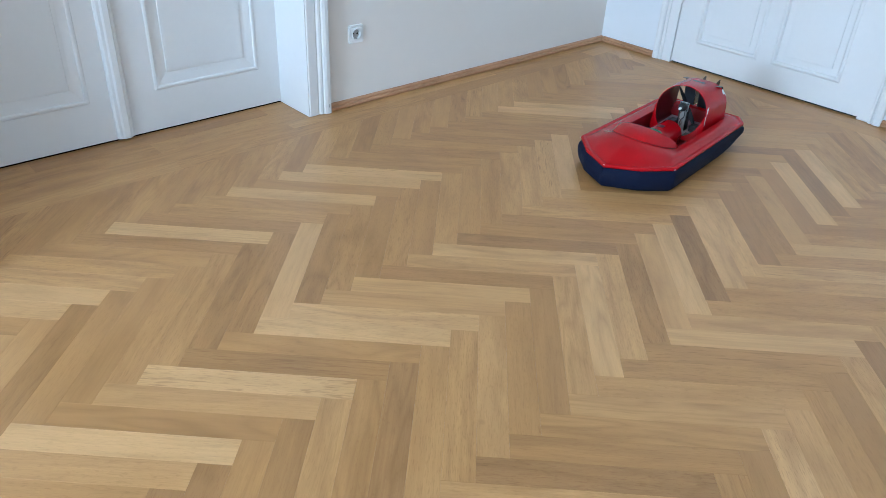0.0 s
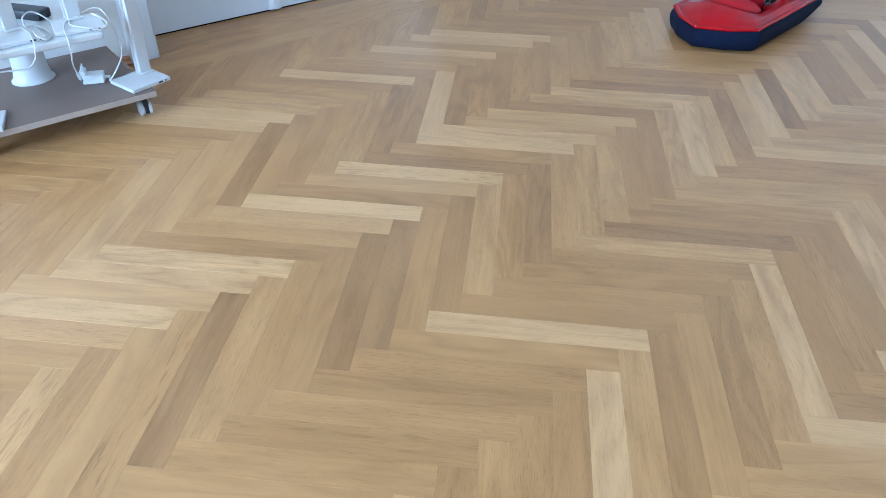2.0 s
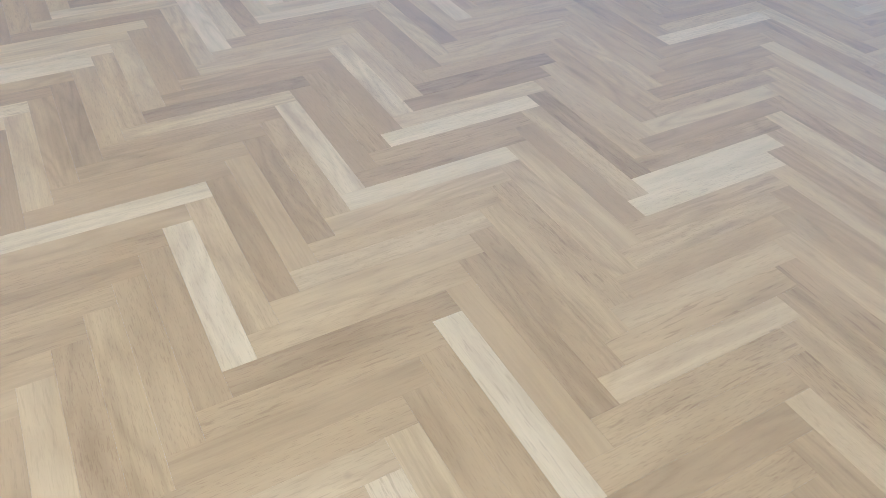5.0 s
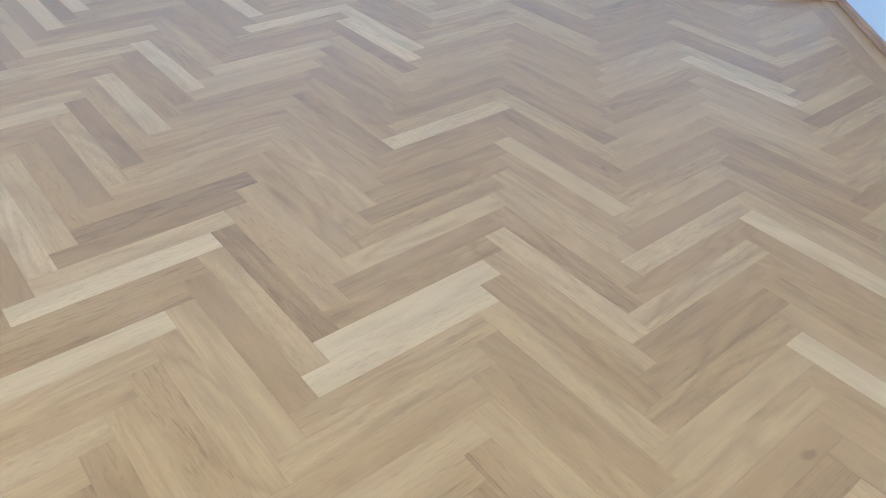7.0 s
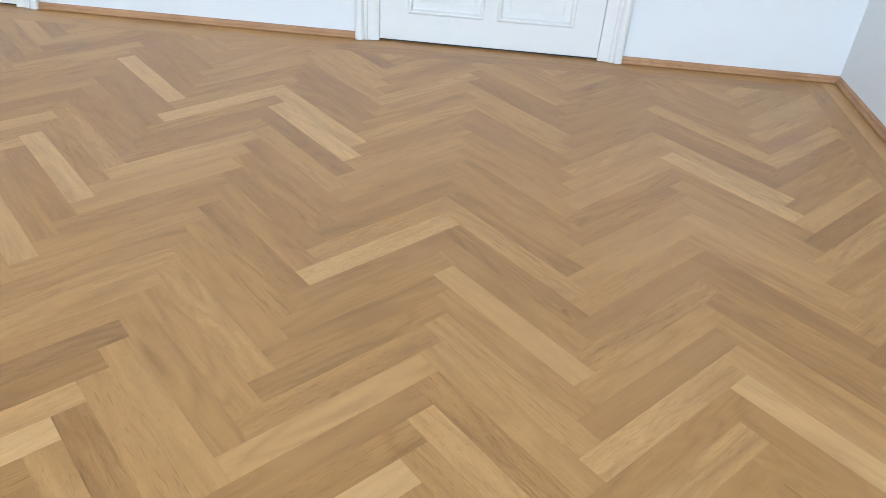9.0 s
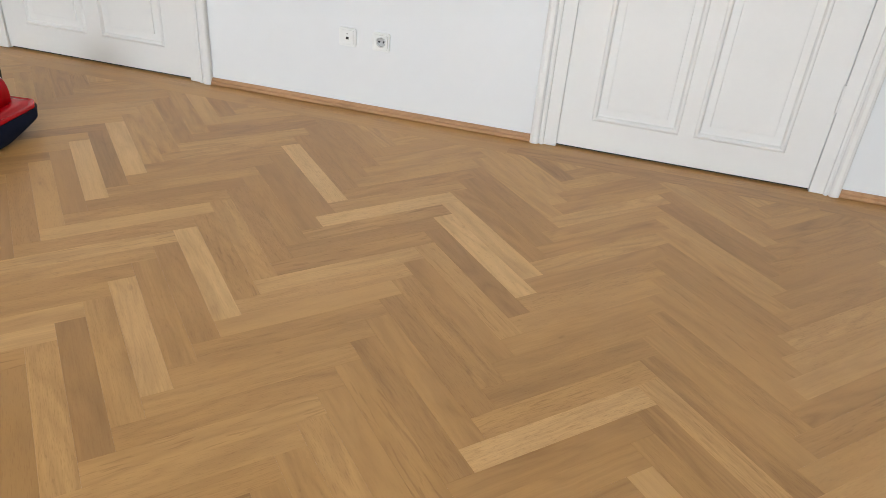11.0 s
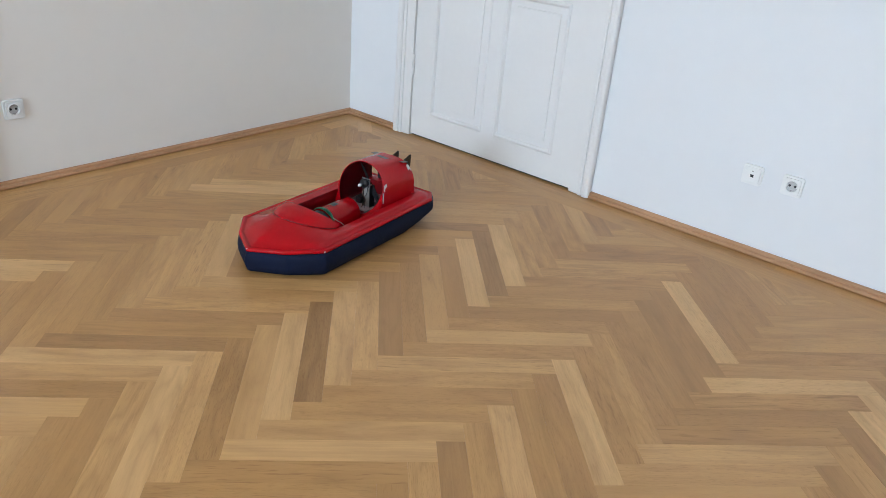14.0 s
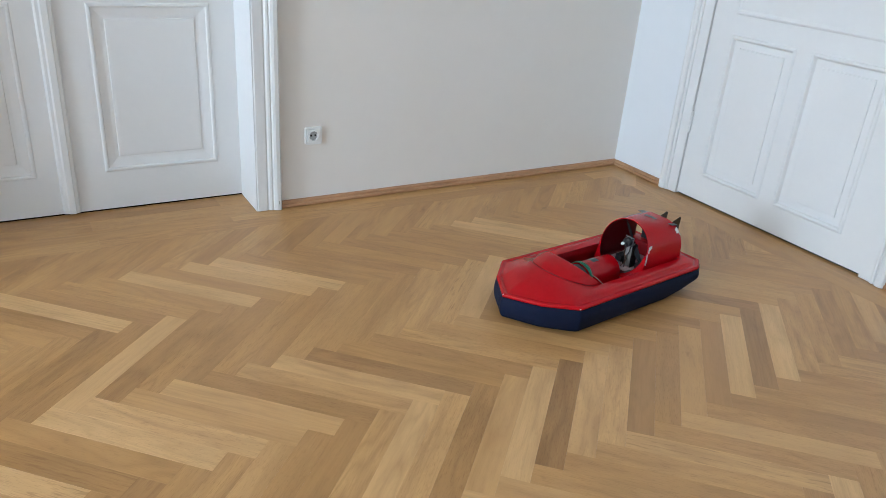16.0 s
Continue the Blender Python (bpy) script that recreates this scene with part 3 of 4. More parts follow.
def hovercraft(m):
    h = empty("model_hovercraft", "red lacquered model hovercraft with navy cloth skirt on the floor", "model hovercraft", m=m)
    # the inflated cloth skirt, lifted a little under bow and stern
    rings = []
    for d, z in ((-0.006, 0.090), (0.004, 0.084), (0.0105, 0.070), (0.012, 0.052), (0.010, 0.032), (0.005, 0.015), (-0.004, 0.006), (-0.020, 0.001), (-0.07, 0.0005)):
        ring = []
        for x, y, zz in hull_ring(d, z):
            lift = 0.050 * max(0.0, (-x - 0.20) / 0.20) ** 1.2 + 0.008 * max(0.0, (x - 0.26) / 0.14)
            k = 1 - z / 0.09
            w = (0.0024 + 0.003 * max(0.0, noise.noise(Vector((x * 5, y * 5, 3.0))))) * noise.noise(Vector((x * 26, y * 26, z * 40))) * (1 if 0.005 < z < 0.08 else 0)
            ring.append((x * (1 + w), y * (1 + w * 3), zz + lift * k))
        rings.append(ring)
    part("skirt", loft(rings, True, False, True), M_navy, h, "navy blue cloth skirt", smooth=True, angle=32)
    # moulded deck: lip, groove, side decks rising to the opening, opening's wall and floor
    rings = [hull_ring(d, z) for d, z in ((-0.010, 0.0875), (0.003, 0.0865), (0.006, 0.0890), (0.0068, 0.0925), (0.0062, 0.0960), (0.0038, 0.0990), (-0.0005, 0.1004), (-0.006, 0.0998), (-0.009, 0.0974), (-0.012, 0.0974), (-0.015, 0.1000), (-0.019, 0.1012))]
    last, inn = rings[-1], [ray_poly(INNER, a) for a in ANGLES]
    # the crown of the deck has no creases: its outline is rounded off towards the opening
    soft = []
    for a in ANGLES:
        ws = [math.exp(-((a - e + math.pi) % (2 * math.pi) - math.pi) ** 2 / 0.045) for e in ANGLES]
        gap_ = [(ANGLES[(i + 1) % len(ANGLES)] - ANGLES[i - 1]) % (2 * math.pi) for i in range(len(ANGLES))]
        tot = sum(w * g for w, g in zip(ws, gap_))
        rad = sum(w * g * math.hypot(p[0] - CX, p[1]) for w, g, p in zip(ws, gap_, last)) / tot
        soft.append((CX + rad * math.cos(a), rad * math.sin(a)))
    for t in (0.08, 0.17, 0.28, 0.4, 0.55, 0.7, 0.82, 0.94, 1.0):
        ring = []
        for (x, y, z), q, (sx_, sy_) in zip(last, inn, soft):
            zi, e = inner_z(q.x, q.y), min(1.0, t / 0.45)
            x, y = x + (sx_ - x) * e, y + (sy_ - y) * e
            ring.append((x + (q.x - x) * t, y + (q.y - y) * t, z + (zi - z) * (1.25 * t - 0.25 * t * t) + 0.0055 * math.sin(math.pi * t ** 0.7)))
        rings.append(ring)
    wall = [[(CX + (q.x - CX) * k, q.y * k, z if z else inner_z(q.x, q.y) - 0.002) for q in inn] for k, z in ((0.988, 0), (0.965, 0.075), (0.955, 0.045))]
    part("deck", loft(rings, True), M_red, h, "glossy red moulded deck", smooth=True, angle=55)
    part("cockpit_tub", loft([rings[-1]] + wall, True, False, True), M_red_in, h, "deep red inner tub", smooth=True, angle=35)
    # visor over the bow end of the opening
    n, rings = 28, []
    for t in (0.0, 0.06, 0.2, 0.4, 0.6, 0.8, 0.95, 1.0):
        ring = []
        for k in range(n + 1):
            f = math.pi * (k / n - 0.5)
            sx, sy, sz = 0.112 + 0.136 * math.cos(f), 0.120 * math.sin(f), 0.0
            sz = inner_z(sx, sy) + 0.0015
            ax_, ay_, az_ = 0.094 + 0.072 * math.cos(f), 0.120 * math.sin(f), 0.108 + 0.066 * math.cos(f) ** 0.85 if math.cos(f) > 1e-6 else 0.108
            bulge = 0.005 * math.sin(math.pi * t) * math.cos(f)
            ring.append((sx + (ax_ - sx) * t, sy + (ay_ - sy) * t, sz + (az_ - sz) * t + bulge))
        rings.append(ring)
    vis = part("visor", loft(rings, False), M_red, h, "red visor over the cockpit", smooth=True, angle=50)
    part("visor_seam", tube([(x + 0.0012, y * 1.008, z - 0.0004) for x, y, z in rings[0][::2]], 0.0008, 6), M_seam, vis, "thin dark seam round the visor", smooth=True)
    sol = vis.modifiers.new("thick", "SOLIDIFY")
    sol.thickness, sol.offset = 0.0022, -1
    # engine tunnel with its dark nose
    def arch(x, r, zc, base, n=22):
        pts = [(x, r * math.cos(math.pi * k / n), zc + r * math.sin(math.pi * k / n)) for k in range(n + 1)]
        return [(x, r, base)] + pts + [(x, -r, base)]
    tun = part("engine_cover", loft([arch(-0.100, 0.040, 0.070, 0.046), arch(-0.099, 0.047, 0.071, 0.046), arch(-0.094, 0.051, 0.072, 0.046), arch(-0.02, 0.0525, 0.072, 0.046), arch(0.060, 0.0525, 0.072, 0.046)], False, True, True), M_red, h, "red arched engine cover", smooth=True, angle=40)
    part("nose_cone", loft([arch(0.055, 0.0505, 0.071, 0.046), arch(0.085, 0.048, 0.070, 0.046), arch(0.115, 0.041, 0.066, 0.046), arch(0.140, 0.030, 0.070, 0.046), arch(0.160, 0.016, 0.062, 0.046), arch(0.168, 0.006, 0.054, 0.046)], False, False, True), M_fin, tun, "black nose cone", smooth=True, angle=40)
    for k, x in enumerate((0.047, 0.0515, 0.056)):
        part("rubber_band", tube([(x + 0.002 * math.sin(i * 1.3 + k), 0.0535 * math.cos(math.pi * i / 10), 0.072 + 0.0540 * math.sin(math.pi * i / 10)) for i in range(11)], 0.0024, 6), M_green, tun, "green rubber band", smooth=True)
    for s in (-1, 1):
        part("string", tube([(0.05, s * 0.045, 0.102), (0.042, s * 0.075, 0.092), (0.032, s * 0.104, 0.072)], 0.0012, 6), M_string, h, "thin pale string")
        for dx in (0.0, -0.022):
            blob = lathe([(0.001, 0.0), (0.006, 0.0008), (0.0075, 0.003), (0.005, 0.006), (0.001, 0.0072)], 10)
            part("glue_blob", blob, M_glue, h, "cloudy lump of glue", pose(0.027 + dx, s * 0.107, 0.066, 100 * s, 12, 20 + 60 * dx), True)

    def arch_patch(x0, x1, a0, a1, r, zc, mat, owner, name="tape_square", label="square of black tape"):
        rr = [[(x, r * math.cos(a0 + (a1 - a0) * k / 6), zc + r * math.sin(a0 + (a1 - a0) * k / 6)) for k in range(7)] for x in (x0, x1)]
        return part(name, loft(rr, False), mat, owner, label)
    arch_patch(-0.020, 0.008, radians(78), radians(108), 0.0531, 0.0722, M_tape, tun)
    for x in (0.022, 0.034):
        part("screw", lathe([(0.0022, 0), (0.0018, 0.001), (0.0004, 0.0014)], 8), M_brass, tun, "tiny brass screw", pose(x, 0.004, 0.1241))
    # fan duct: round mouth in front, boxy outlet behind
    n = 40

    def duct(t, k, grow=0.0):
        f = math.pi * k / n
        q = t * t * (3 - 2 * t)
        p = 2.0 + 2.4 * q
        w, hgt, zc = 0.103 + 0.003 * q + grow, 0.0955 + 0.0325 * q + grow, 0.1475 - 0.0435 * q
        c, s = math.cos(f), math.sin(f)
        if s >= 0:
            y = w * math.copysign(abs(c) ** (2 / p), c) * (1 - 0.26 * q * s ** 1.5)
            z = zc + hgt * s ** (2 / p)
        else:
            # upright sides that flare a little where they meet the deck
            d = (-s) ** 0.35
            y, z = (w + 0.010 * (-s) ** 0.8) * math.copysign(abs(c) ** 0.35, c), zc - (zc - 0.052) * d
        front = -0.176 + 0.062 * ((1 - s) / 2) ** 1.4
        back = -0.347 + 0.018 * max(0.0, s)
        return (front + (back - front) * t, y, z)
    rings = [[duct(t, k) for k in range(-20, 60)] for t in (0.0, 0.012, 0.03, 0.06, 0.1, 0.15, 0.2, 0.3, 0.5, 0.7, 0.85, 0.95, 0.99, 1.0)]
    dct = part("fan_duct", loft(rings, True), [M_red, M_duct], h, "glossy red fan duct with chipped paint", smooth=True, angle=45)
    sol = dct.modifiers.new("thick", "SOLIDIFY")
    sol.thickness, sol.offset, sol.material_offset = 0.0028, -1, 1
    # front plates that close the corners below the round mouth
    for side in (-1, 1):
        rows = []
        for i in range(15):
            k = -20 + 20 * i / 14 if side > 0 else 60 - 20 * i / 14
            a_, f = Vector(duct(0, k)), math.pi * k / n
            rows.append([a_ + Vector((0.0012, 0, 0)), Vector((a_.x + 0.0012, 0.097 * math.cos(f), 0.1475 + 0.0925 * math.sin(f)))])
        pl = part("mouth_plate", loft(rows, False), M_red, dct, "red plate beside the duct mouth")
        so = pl.modifiers.new("thick", "SOLIDIFY")
        so.thickness = 0.002
    part("duct_floor", box(-0.335, -0.15, -0.100, 0.100, 0.057, 0.060), M_raw, h, "bare grey fibreglass floor in the duct")

    def duct_patch(t0, t1, k0, k1, mat, name, label, ragged=0.0, grow=0.0007):
        rows, cols = 5, max(2, int(k1 - k0))
        rr = []
        for i in range(rows + 1):
            row = []
            for k in range(cols + 1):
                tt, kk = t0 + (t1 - t0) * i / rows, k0 + (k1 - k0) * k / cols
                if ragged and (i in (0, rows) or k in (0, cols)):
                    tt += ragged * random.uniform(-1, 1) * (t1 - t0)
                    kk += ragged * random.uniform(-1, 1) * (k1 - k0)
                row.append(duct(min(1, max(0, tt)), kk, grow))
            rr.append(row)
        return part(name, loft(rr, False), mat, dct, label)
    duct_patch(0.60, 0.74, 18.8, 21.2, M_tape, "tape_square", "square of black tape")
    duct_patch(0.50, 0.67, 32.6, 34.8, M_tape, "tape_square", "square of black tape")
    duct_patch(0.90, 0.995, 6.0, 9.5, M_chip, "paint_chip", "chipped patch of bare white", 0.25)
    duct_patch(0.91, 0.995, 40.5, 42.6, M_chip, "paint_chip", "chipped patch of bare white", 0.28)
    for t0, t1, k0, k1 in ((0.004, 0.10, 2.7, 4.1), (0.012, 0.07, 1.2, 2.5), (0.004, 0.045, -0.5, 0.8)):
        duct_patch(t0, t1, k0, k1, M_chip, "paint_chip", "chipped patch of bare white", 0.33)
    duct_patch(0.005, 0.045, 37.6, 39.6, M_chip, "paint_chip", "chipped patch of bare white", 0.25)
    duct_patch(0.01, 0.07, 43.0, 45.5, M_chip, "paint_chip", "chipped patch of bare white", 0.28)
    duct_patch(0.005, 0.05, -9.5, -7.0, M_chip, "paint_chip", "chipped patch of bare white", 0.3)
    duct_patch(0.10, 0.26, 26.0, 28.6, M_tape, "tape_square", "black tape stuck inside the duct", 0.12, -0.0040)
    # strips of tape over the outlet, and two rudders
    for y, w in ((0.047, 0.062), (0.0, 0.032), (-0.056, 0.046)):
        top, bot = 0.222 if y == 0 else 0.216, 0.100
        strip_ = [[(-0.306, y - w / 2, top + 0.0105), (-0.306, y + w / 2, top + 0.0105)], [(-0.335, y - w / 2, top + 0.007), (-0.335, y + w / 2, top + 0.007)],
                  [(-0.344, y - w / 2, top - 0.01), (-0.344, y + w / 2, top - 0.01)], [(-0.352, y - w / 2, 0.16), (-0.352, y + w / 2, 0.16)], [(-0.356, y - w / 2, bot + 0.006), (-0.356, y + w / 2, bot + 0.006)], [(-0.372, y - w / 2, 0.1075), (-0.372, y + w / 2, 0.1075)]]
        s_ob = part("tape_strip", loft(strip_, False), M_tape, h, "strip of black tape over the outlet")
        so = s_ob.modifiers.new("thick", "SOLIDIFY")
        so.thickness = 0.0015
    for y in (0.030, -0.030):
        side = [(-0.348, 0.112), (-0.404, 0.116), (-0.414, 0.122), (-0.420, 0.217), (-0.414, 0.221), (-0.372, 0.207), (-0.348, 0.206)]
        ru = loft([[(x, y + w, z) for x, z in side] for w in (-0.0012, 0.0012)], True, True, True)
        part("rudder", ru, M_fin, h, "black plastic rudder")
    # motor on its pylon inside the duct
    for s in (-1, 1):
        part("bracket", box(-0.214, -0.186, s * 0.017 - 0.0015, s * 0.017 + 0.0015, 0.056, 0.146, 0.0008), M_black, h, "black bracket")
    part("pylon", box(-0.208, -0.188, -0.0125, 0.0125, 0.056, 0.150, 0.001), M_pylon, h, "pale grey pylon under the motor")
    plate = part("motor_plate", box(-0.186, -0.182, -0.019, 0.019, 0.140, 0.176, 0.0015), M_alu, h, "square grey aluminium plate")
    for sy in (-1, 1):
        for sz in (-1, 1):
            part("bolt", lathe([(0.003, 0.0), (0.003, 0.002), (0.001, 0.003)], 8, "x"), M_black, plate, m=pose(-0.182, sy * 0.0145, 0.158 + sz * 0.0135))
    mot = part("motor", lathe([(0.004, -0.181), (0.016, -0.181), (0.017, -0.178), (0.017, -0.168), (0.012, -0.164), (0.0085, -0.160), (0.0085, -0.152), (0.004, -0.150)], 24, "x"), M_black, h, "black electric motor", pose(0, 0, 0.158), True, 35)
    part("hub", lathe([(0.0055, -0.152), (0.006, -0.146), (0.0045, -0.141), (0.001, -0.139)], 16, "x"), M_plastic, mot, "bright hub", smooth=True, angle=40)
    for turn in (35, 215):
        blade = loft([[(-0.203 + e * dx, dy * wd + 0.0015 * e, z) for dx, dy, e in ((-0.004, -1, 1), (0.0, -0.3, 1), (0.003, 1, 1), (0.0045, 1, 1), (0.0015, -0.3, 1), (-0.0025, -1, 1))] for z, wd in ((0.006, 0.005), (0.025, 0.0095), (0.050, 0.0085), (0.072, 0.0055), (0.080, 0.002))], True, True, True)
        part("propeller_blade", blade, M_rubbery, mot, "black propeller blade", pose(0, 0, 0, turn, 0, 0))
    part("cable", tube([(-0.19, 0.004, 0.142), (-0.178, 0.010, 0.120), (-0.182, -0.004, 0.095), (-0.17, 0.006, 0.060)], 0.0016, 6), M_black, h, "thin black cable", smooth=True)
    part("cable", tube([(-0.19, -0.004, 0.142), (-0.174, -0.009, 0.118), (-0.178, 0.004, 0.090), (-0.168, -0.008, 0.060)], 0.0014, 6), plain("brown_cable", (0.16, 0.08, 0.04), 0.5), h, "thin brown cable", smooth=True)
    for s in (-1, 1):
        part("servo", box(-0.235, -0.195, s * 0.045 - 0.014, s * 0.045 + 0.014, 0.056, 0.084, 0.002), M_black, h, "small black servo box")
        part("tape_flap", box(-0.165, -0.130, s * 0.055 - 0.018, s * 0.055 + 0.018, 0.057, 0.0585, 0.0), M_tape_grey, h, "grey tape on the duct floor", pose(0, 0, 0.002 * s, 0, 2 * s, 0))
    # worn spots on the lip
    for x0, x1, s in ((0.238, 0.252, 1), (0.236, 0.254, -1), (-0.325, -0.300, -1), (-0.200, -0.130, -1), (-0.03, 0.02, -1)):
        y = s * (0.186 + 0.0043 - (0.0 if x0 > 0.2 else 0.002))
        part("paint_chip", box(x0, x1, y - 0.0006, y + 0.0006, 0.0905, 0.0945, 0.0004), M_chip, h, "worn white edge")
    part("paint_chip", box(0.4035, 0.4062, -0.0022, 0.0022, 0.089, 0.099, 0.0006), M_chip, h, "worn white edge at the bow")
    return h


hovercraft(pose(-2.631, 4.365, 0.0, 0, 0, -83.4))

# ---------------------------------------------------------------- low trolley with folded desk lamps by the west wall
M_board = plain("taupe_board", (0.205, 0.145, 0.108), 0.5, vary=0.08, scale=5.0, bumpy=0.08, bscale=90.0)
M_edge = plain("pale_board_edge", (0.40, 0.31, 0.24), 0.55, vary=0.06)
M_rubber = plain("black_rubber", (0.02, 0.02, 0.024), 0.6)
M_white = plain("white_lamp_plastic", (0.66, 0.638, 0.605), 0.32, vary=0.015)
M_cable = plain("white_cable", (0.68, 0.655, 0.615), 0.45)

trolley = empty("plant_trolley", "low taupe board on four small casters by the wall", "trolley")
TX0, TX1, TY0, TY1, TZ = -3.70, -3.240, 1.470, 2.058, 0.100
part("board", box(TX0, TX1 - 0.002, TY0, TY1, TZ - 0.019, TZ, 0.002), M_board, trolley)
part("edge_band", box(TX1 - 0.0018, TX1, TY0 + 0.001, TY1 - 0.001, TZ - 0.0185, TZ - 0.0005, 0.0006), M_edge, trolley, "pale edge band")
for x in (TX0 + 0.06, -3.303):
    for y in (1.536, 2.030):
        ca = part("caster_stem", lathe([(0.018, TZ - 0.0195), (0.018, TZ - 0.028), (0.008, TZ - 0.030), (0.008, 0.042)], 14), M_steel, trolley, "small metal caster", pose(x, y, 0), True, 40)
        part("fork", box(-0.020, 0.020, -0.0075, 0.0075, 0.010, 0.060, 0.005), M_rubber, ca, "black fork")
        for s in (-1, 1):
            part("wheel", lathe([(0.010, s * 0.0065), (0.0225, s * 0.0070), (0.0245, s * 0.0095), (0.0245, s * 0.0165), (0.021, s * 0.0185), (0.008, s * 0.0175)], 22, "y"), M_white, ca, "white wheel", pose(-0.004, 0, 0.0247), True, 40)

stand = empty("pedestal_stand", "white plastic pedestal stand with flared foot on the trolley", "stand")
part("top_plate", box(-3.69, -3.288, 1.635, 1.958, 0.278, 0.300, 0.007, seg=3), M_white, stand)
oval = lambda r, z: [(-3.555 + r * 0.85 * math.cos(2 * math.pi * k / 28), 1.778 + r * math.sin(2 * math.pi * k / 28), z) for k in range(28)]
part("column", loft([oval(0.066, 0.1005), oval(0.066, 0.104), oval(0.058, 0.112), oval(0.053, 0.135), oval(0.050, 0.19), oval(0.049, 0.277)], True, True, True), M_white, stand, smooth=True, angle=40)


def desk_lamp(m, sx, sy, turn):
    """Base plate with ports and an upright with a folded hinge at (sx, sy) on it; the front is +x, ports on the edge to +y."""
    d = empty("desk_lamp", "white plastic desk lamp with flat base and upright stem", "lamp", "", m, "white desk lamps on the trolley")
    base = part("base", box(-0.061, 0.061, -0.070, 0.070, 0.0, 0.013, 0.004, seg=3), M_white, d)
    part("foot_pad", box(-0.052, 0.058, -0.060, 0.060, -0.0004, 0.0012), M_rubber, base, "thin dark foot pad")
    part("port", box(0.0605, 0.0615, 0.024, 0.040, 0.004, 0.009), M_black, base, "dark port")
    part("port", lathe([(0.003, 0.0605), (0.003, 0.0615)], 10, "x"), M_black, base, "dark round socket", pose(0, 0.052, 0.0065))
    for k in range(3):
        part("key_mark", box(-0.048, -0.046, -0.05 + k * 0.016, -0.044 + k * 0.016, 0.0128, 0.0134), M_steel, base, "tiny grey mark")
    stem = part("stem", box(-0.008, 0.006, -0.020, 0.020, 0.018, 0.395, 0.003, seg=3), M_white, d, m=pose(sx, sy, 0, 0, 0, turn))
    part("heel", box(-0.020, 0.020, -0.022, 0.022, 0.0125, 0.019, 0.003), M_white, stem)
    part("stem_rail", box(-0.013, -0.008, -0.026, -0.006, 0.018, 0.415, 0.002), M_white, stem)
    part("hinge_bar", lathe([(0.004, -0.028), (0.0085, -0.027), (0.0085, 0.021), (0.004, 0.022)], 16, "y"), M_white, stem, m=pose(0.004, 0, 0.392), smooth=True, angle=40)
    return d


desk_lamp(pose(-3.331, 2.044, TZ + 0.0005, 0, 0, 14.8), -0.028, 0.040, 0)
desk_lamp(pose(-3.368, 1.912, 0.3005, 0, 0, -9), -0.040, -0.002, 14)
desk_lamp(pose(-3.372, 1.737, 0.3005, 0, 0, 2), -0.045, 0.006, 8)
desk_lamp(pose(-3.308, 1.562, TZ + 0.0005, 0, 0, -18), -0.020, -0.010, 20)

ad = empty("power_adapter", "white plug-in power adapter lying on the trolley board", "adapter", m=pose(-3.418, 1.930, TZ + 0.0005, 0, 0, 66))
part("body", box(-0.036, 0.030, -0.021, 0.021, 0.0, 0.030, 0.006, seg=3), M_plastic, ad)
part("plug_face", box(-0.040, -0.022, -0.020, 0.020, 0.028, 0.044, 0.005), M_plastic, ad)
for s in (-1, 1):
    part("pin", lathe([(0.0022, 0.042), (0.0022, 0.058), (0.001, 0.060)], 8), M_plastic, ad, m=pose(-0.031, s * 0.0095, 0))
part("strain_relief", lathe([(0.006, 0.029), (0.004, 0.048)], 10, "x"), M_plastic, ad, m=pose(0, 0, 0.014))


def cable(points, label):
    return tagged(part("cable", tube(points, 0.0024, 8), M_cable, smooth=True), label, "cable", group="white lamp cables")


cable([(-3.399, 1.972, 0.115), (-3.37, 1.962, 0.114), (-3.36, 1.987, 0.148), (-3.36, 2.011, 0.185), (-3.36, 2.018, 0.220), (-3.36, 2.013, 0.263), (-3.365, 2.003, 0.304), (-3.42, 1.998, 0.322), (-3.47, 1.986, 0.312), (-3.465, 1.955, 0.304), (-3.445, 1.935, 0.304)], "thin white cable rising from adapter to stand")
cable([(-3.415, 1.965, 0.3162), (-3.372, 1.976, 0.318), (-3.318, 1.983, 0.312), (-3.290, 1.955, 0.306), (-3.300, 1.915, 0.317), (-3.348, 1.888, 0.3166), (-3.390, 1.896, 0.3166), (-3.375, 1.880, 0.3166), (-3.325, 1.862, 0.3170), (-3.292, 1.857, 0.306),
       (-3.280, 1.855, 0.286), (-3.288, 1.854, 0.250), (-3.305, 1.855, 0.225), (-3.338, 1.862, 0.192), (-3.374, 1.874, 0.158)], "white cable looped on the stand and hanging to its plug")
plug = empty("cable_plug", "small white cable connector hanging beside the adapter", "plug", m=look((-3.374, 1.874, 0.158), (-3.396, 1.887, 0.112)))
part("shell", box(-0.0048, 0.0048, -0.0048, 0.0048, -0.028, 0.002, 0.002), M_white, plug)
part("metal_tip", box(-0.0035, 0.0035, -0.0035, 0.0035, -0.040, -0.028), M_steel, plug, "metal tip")
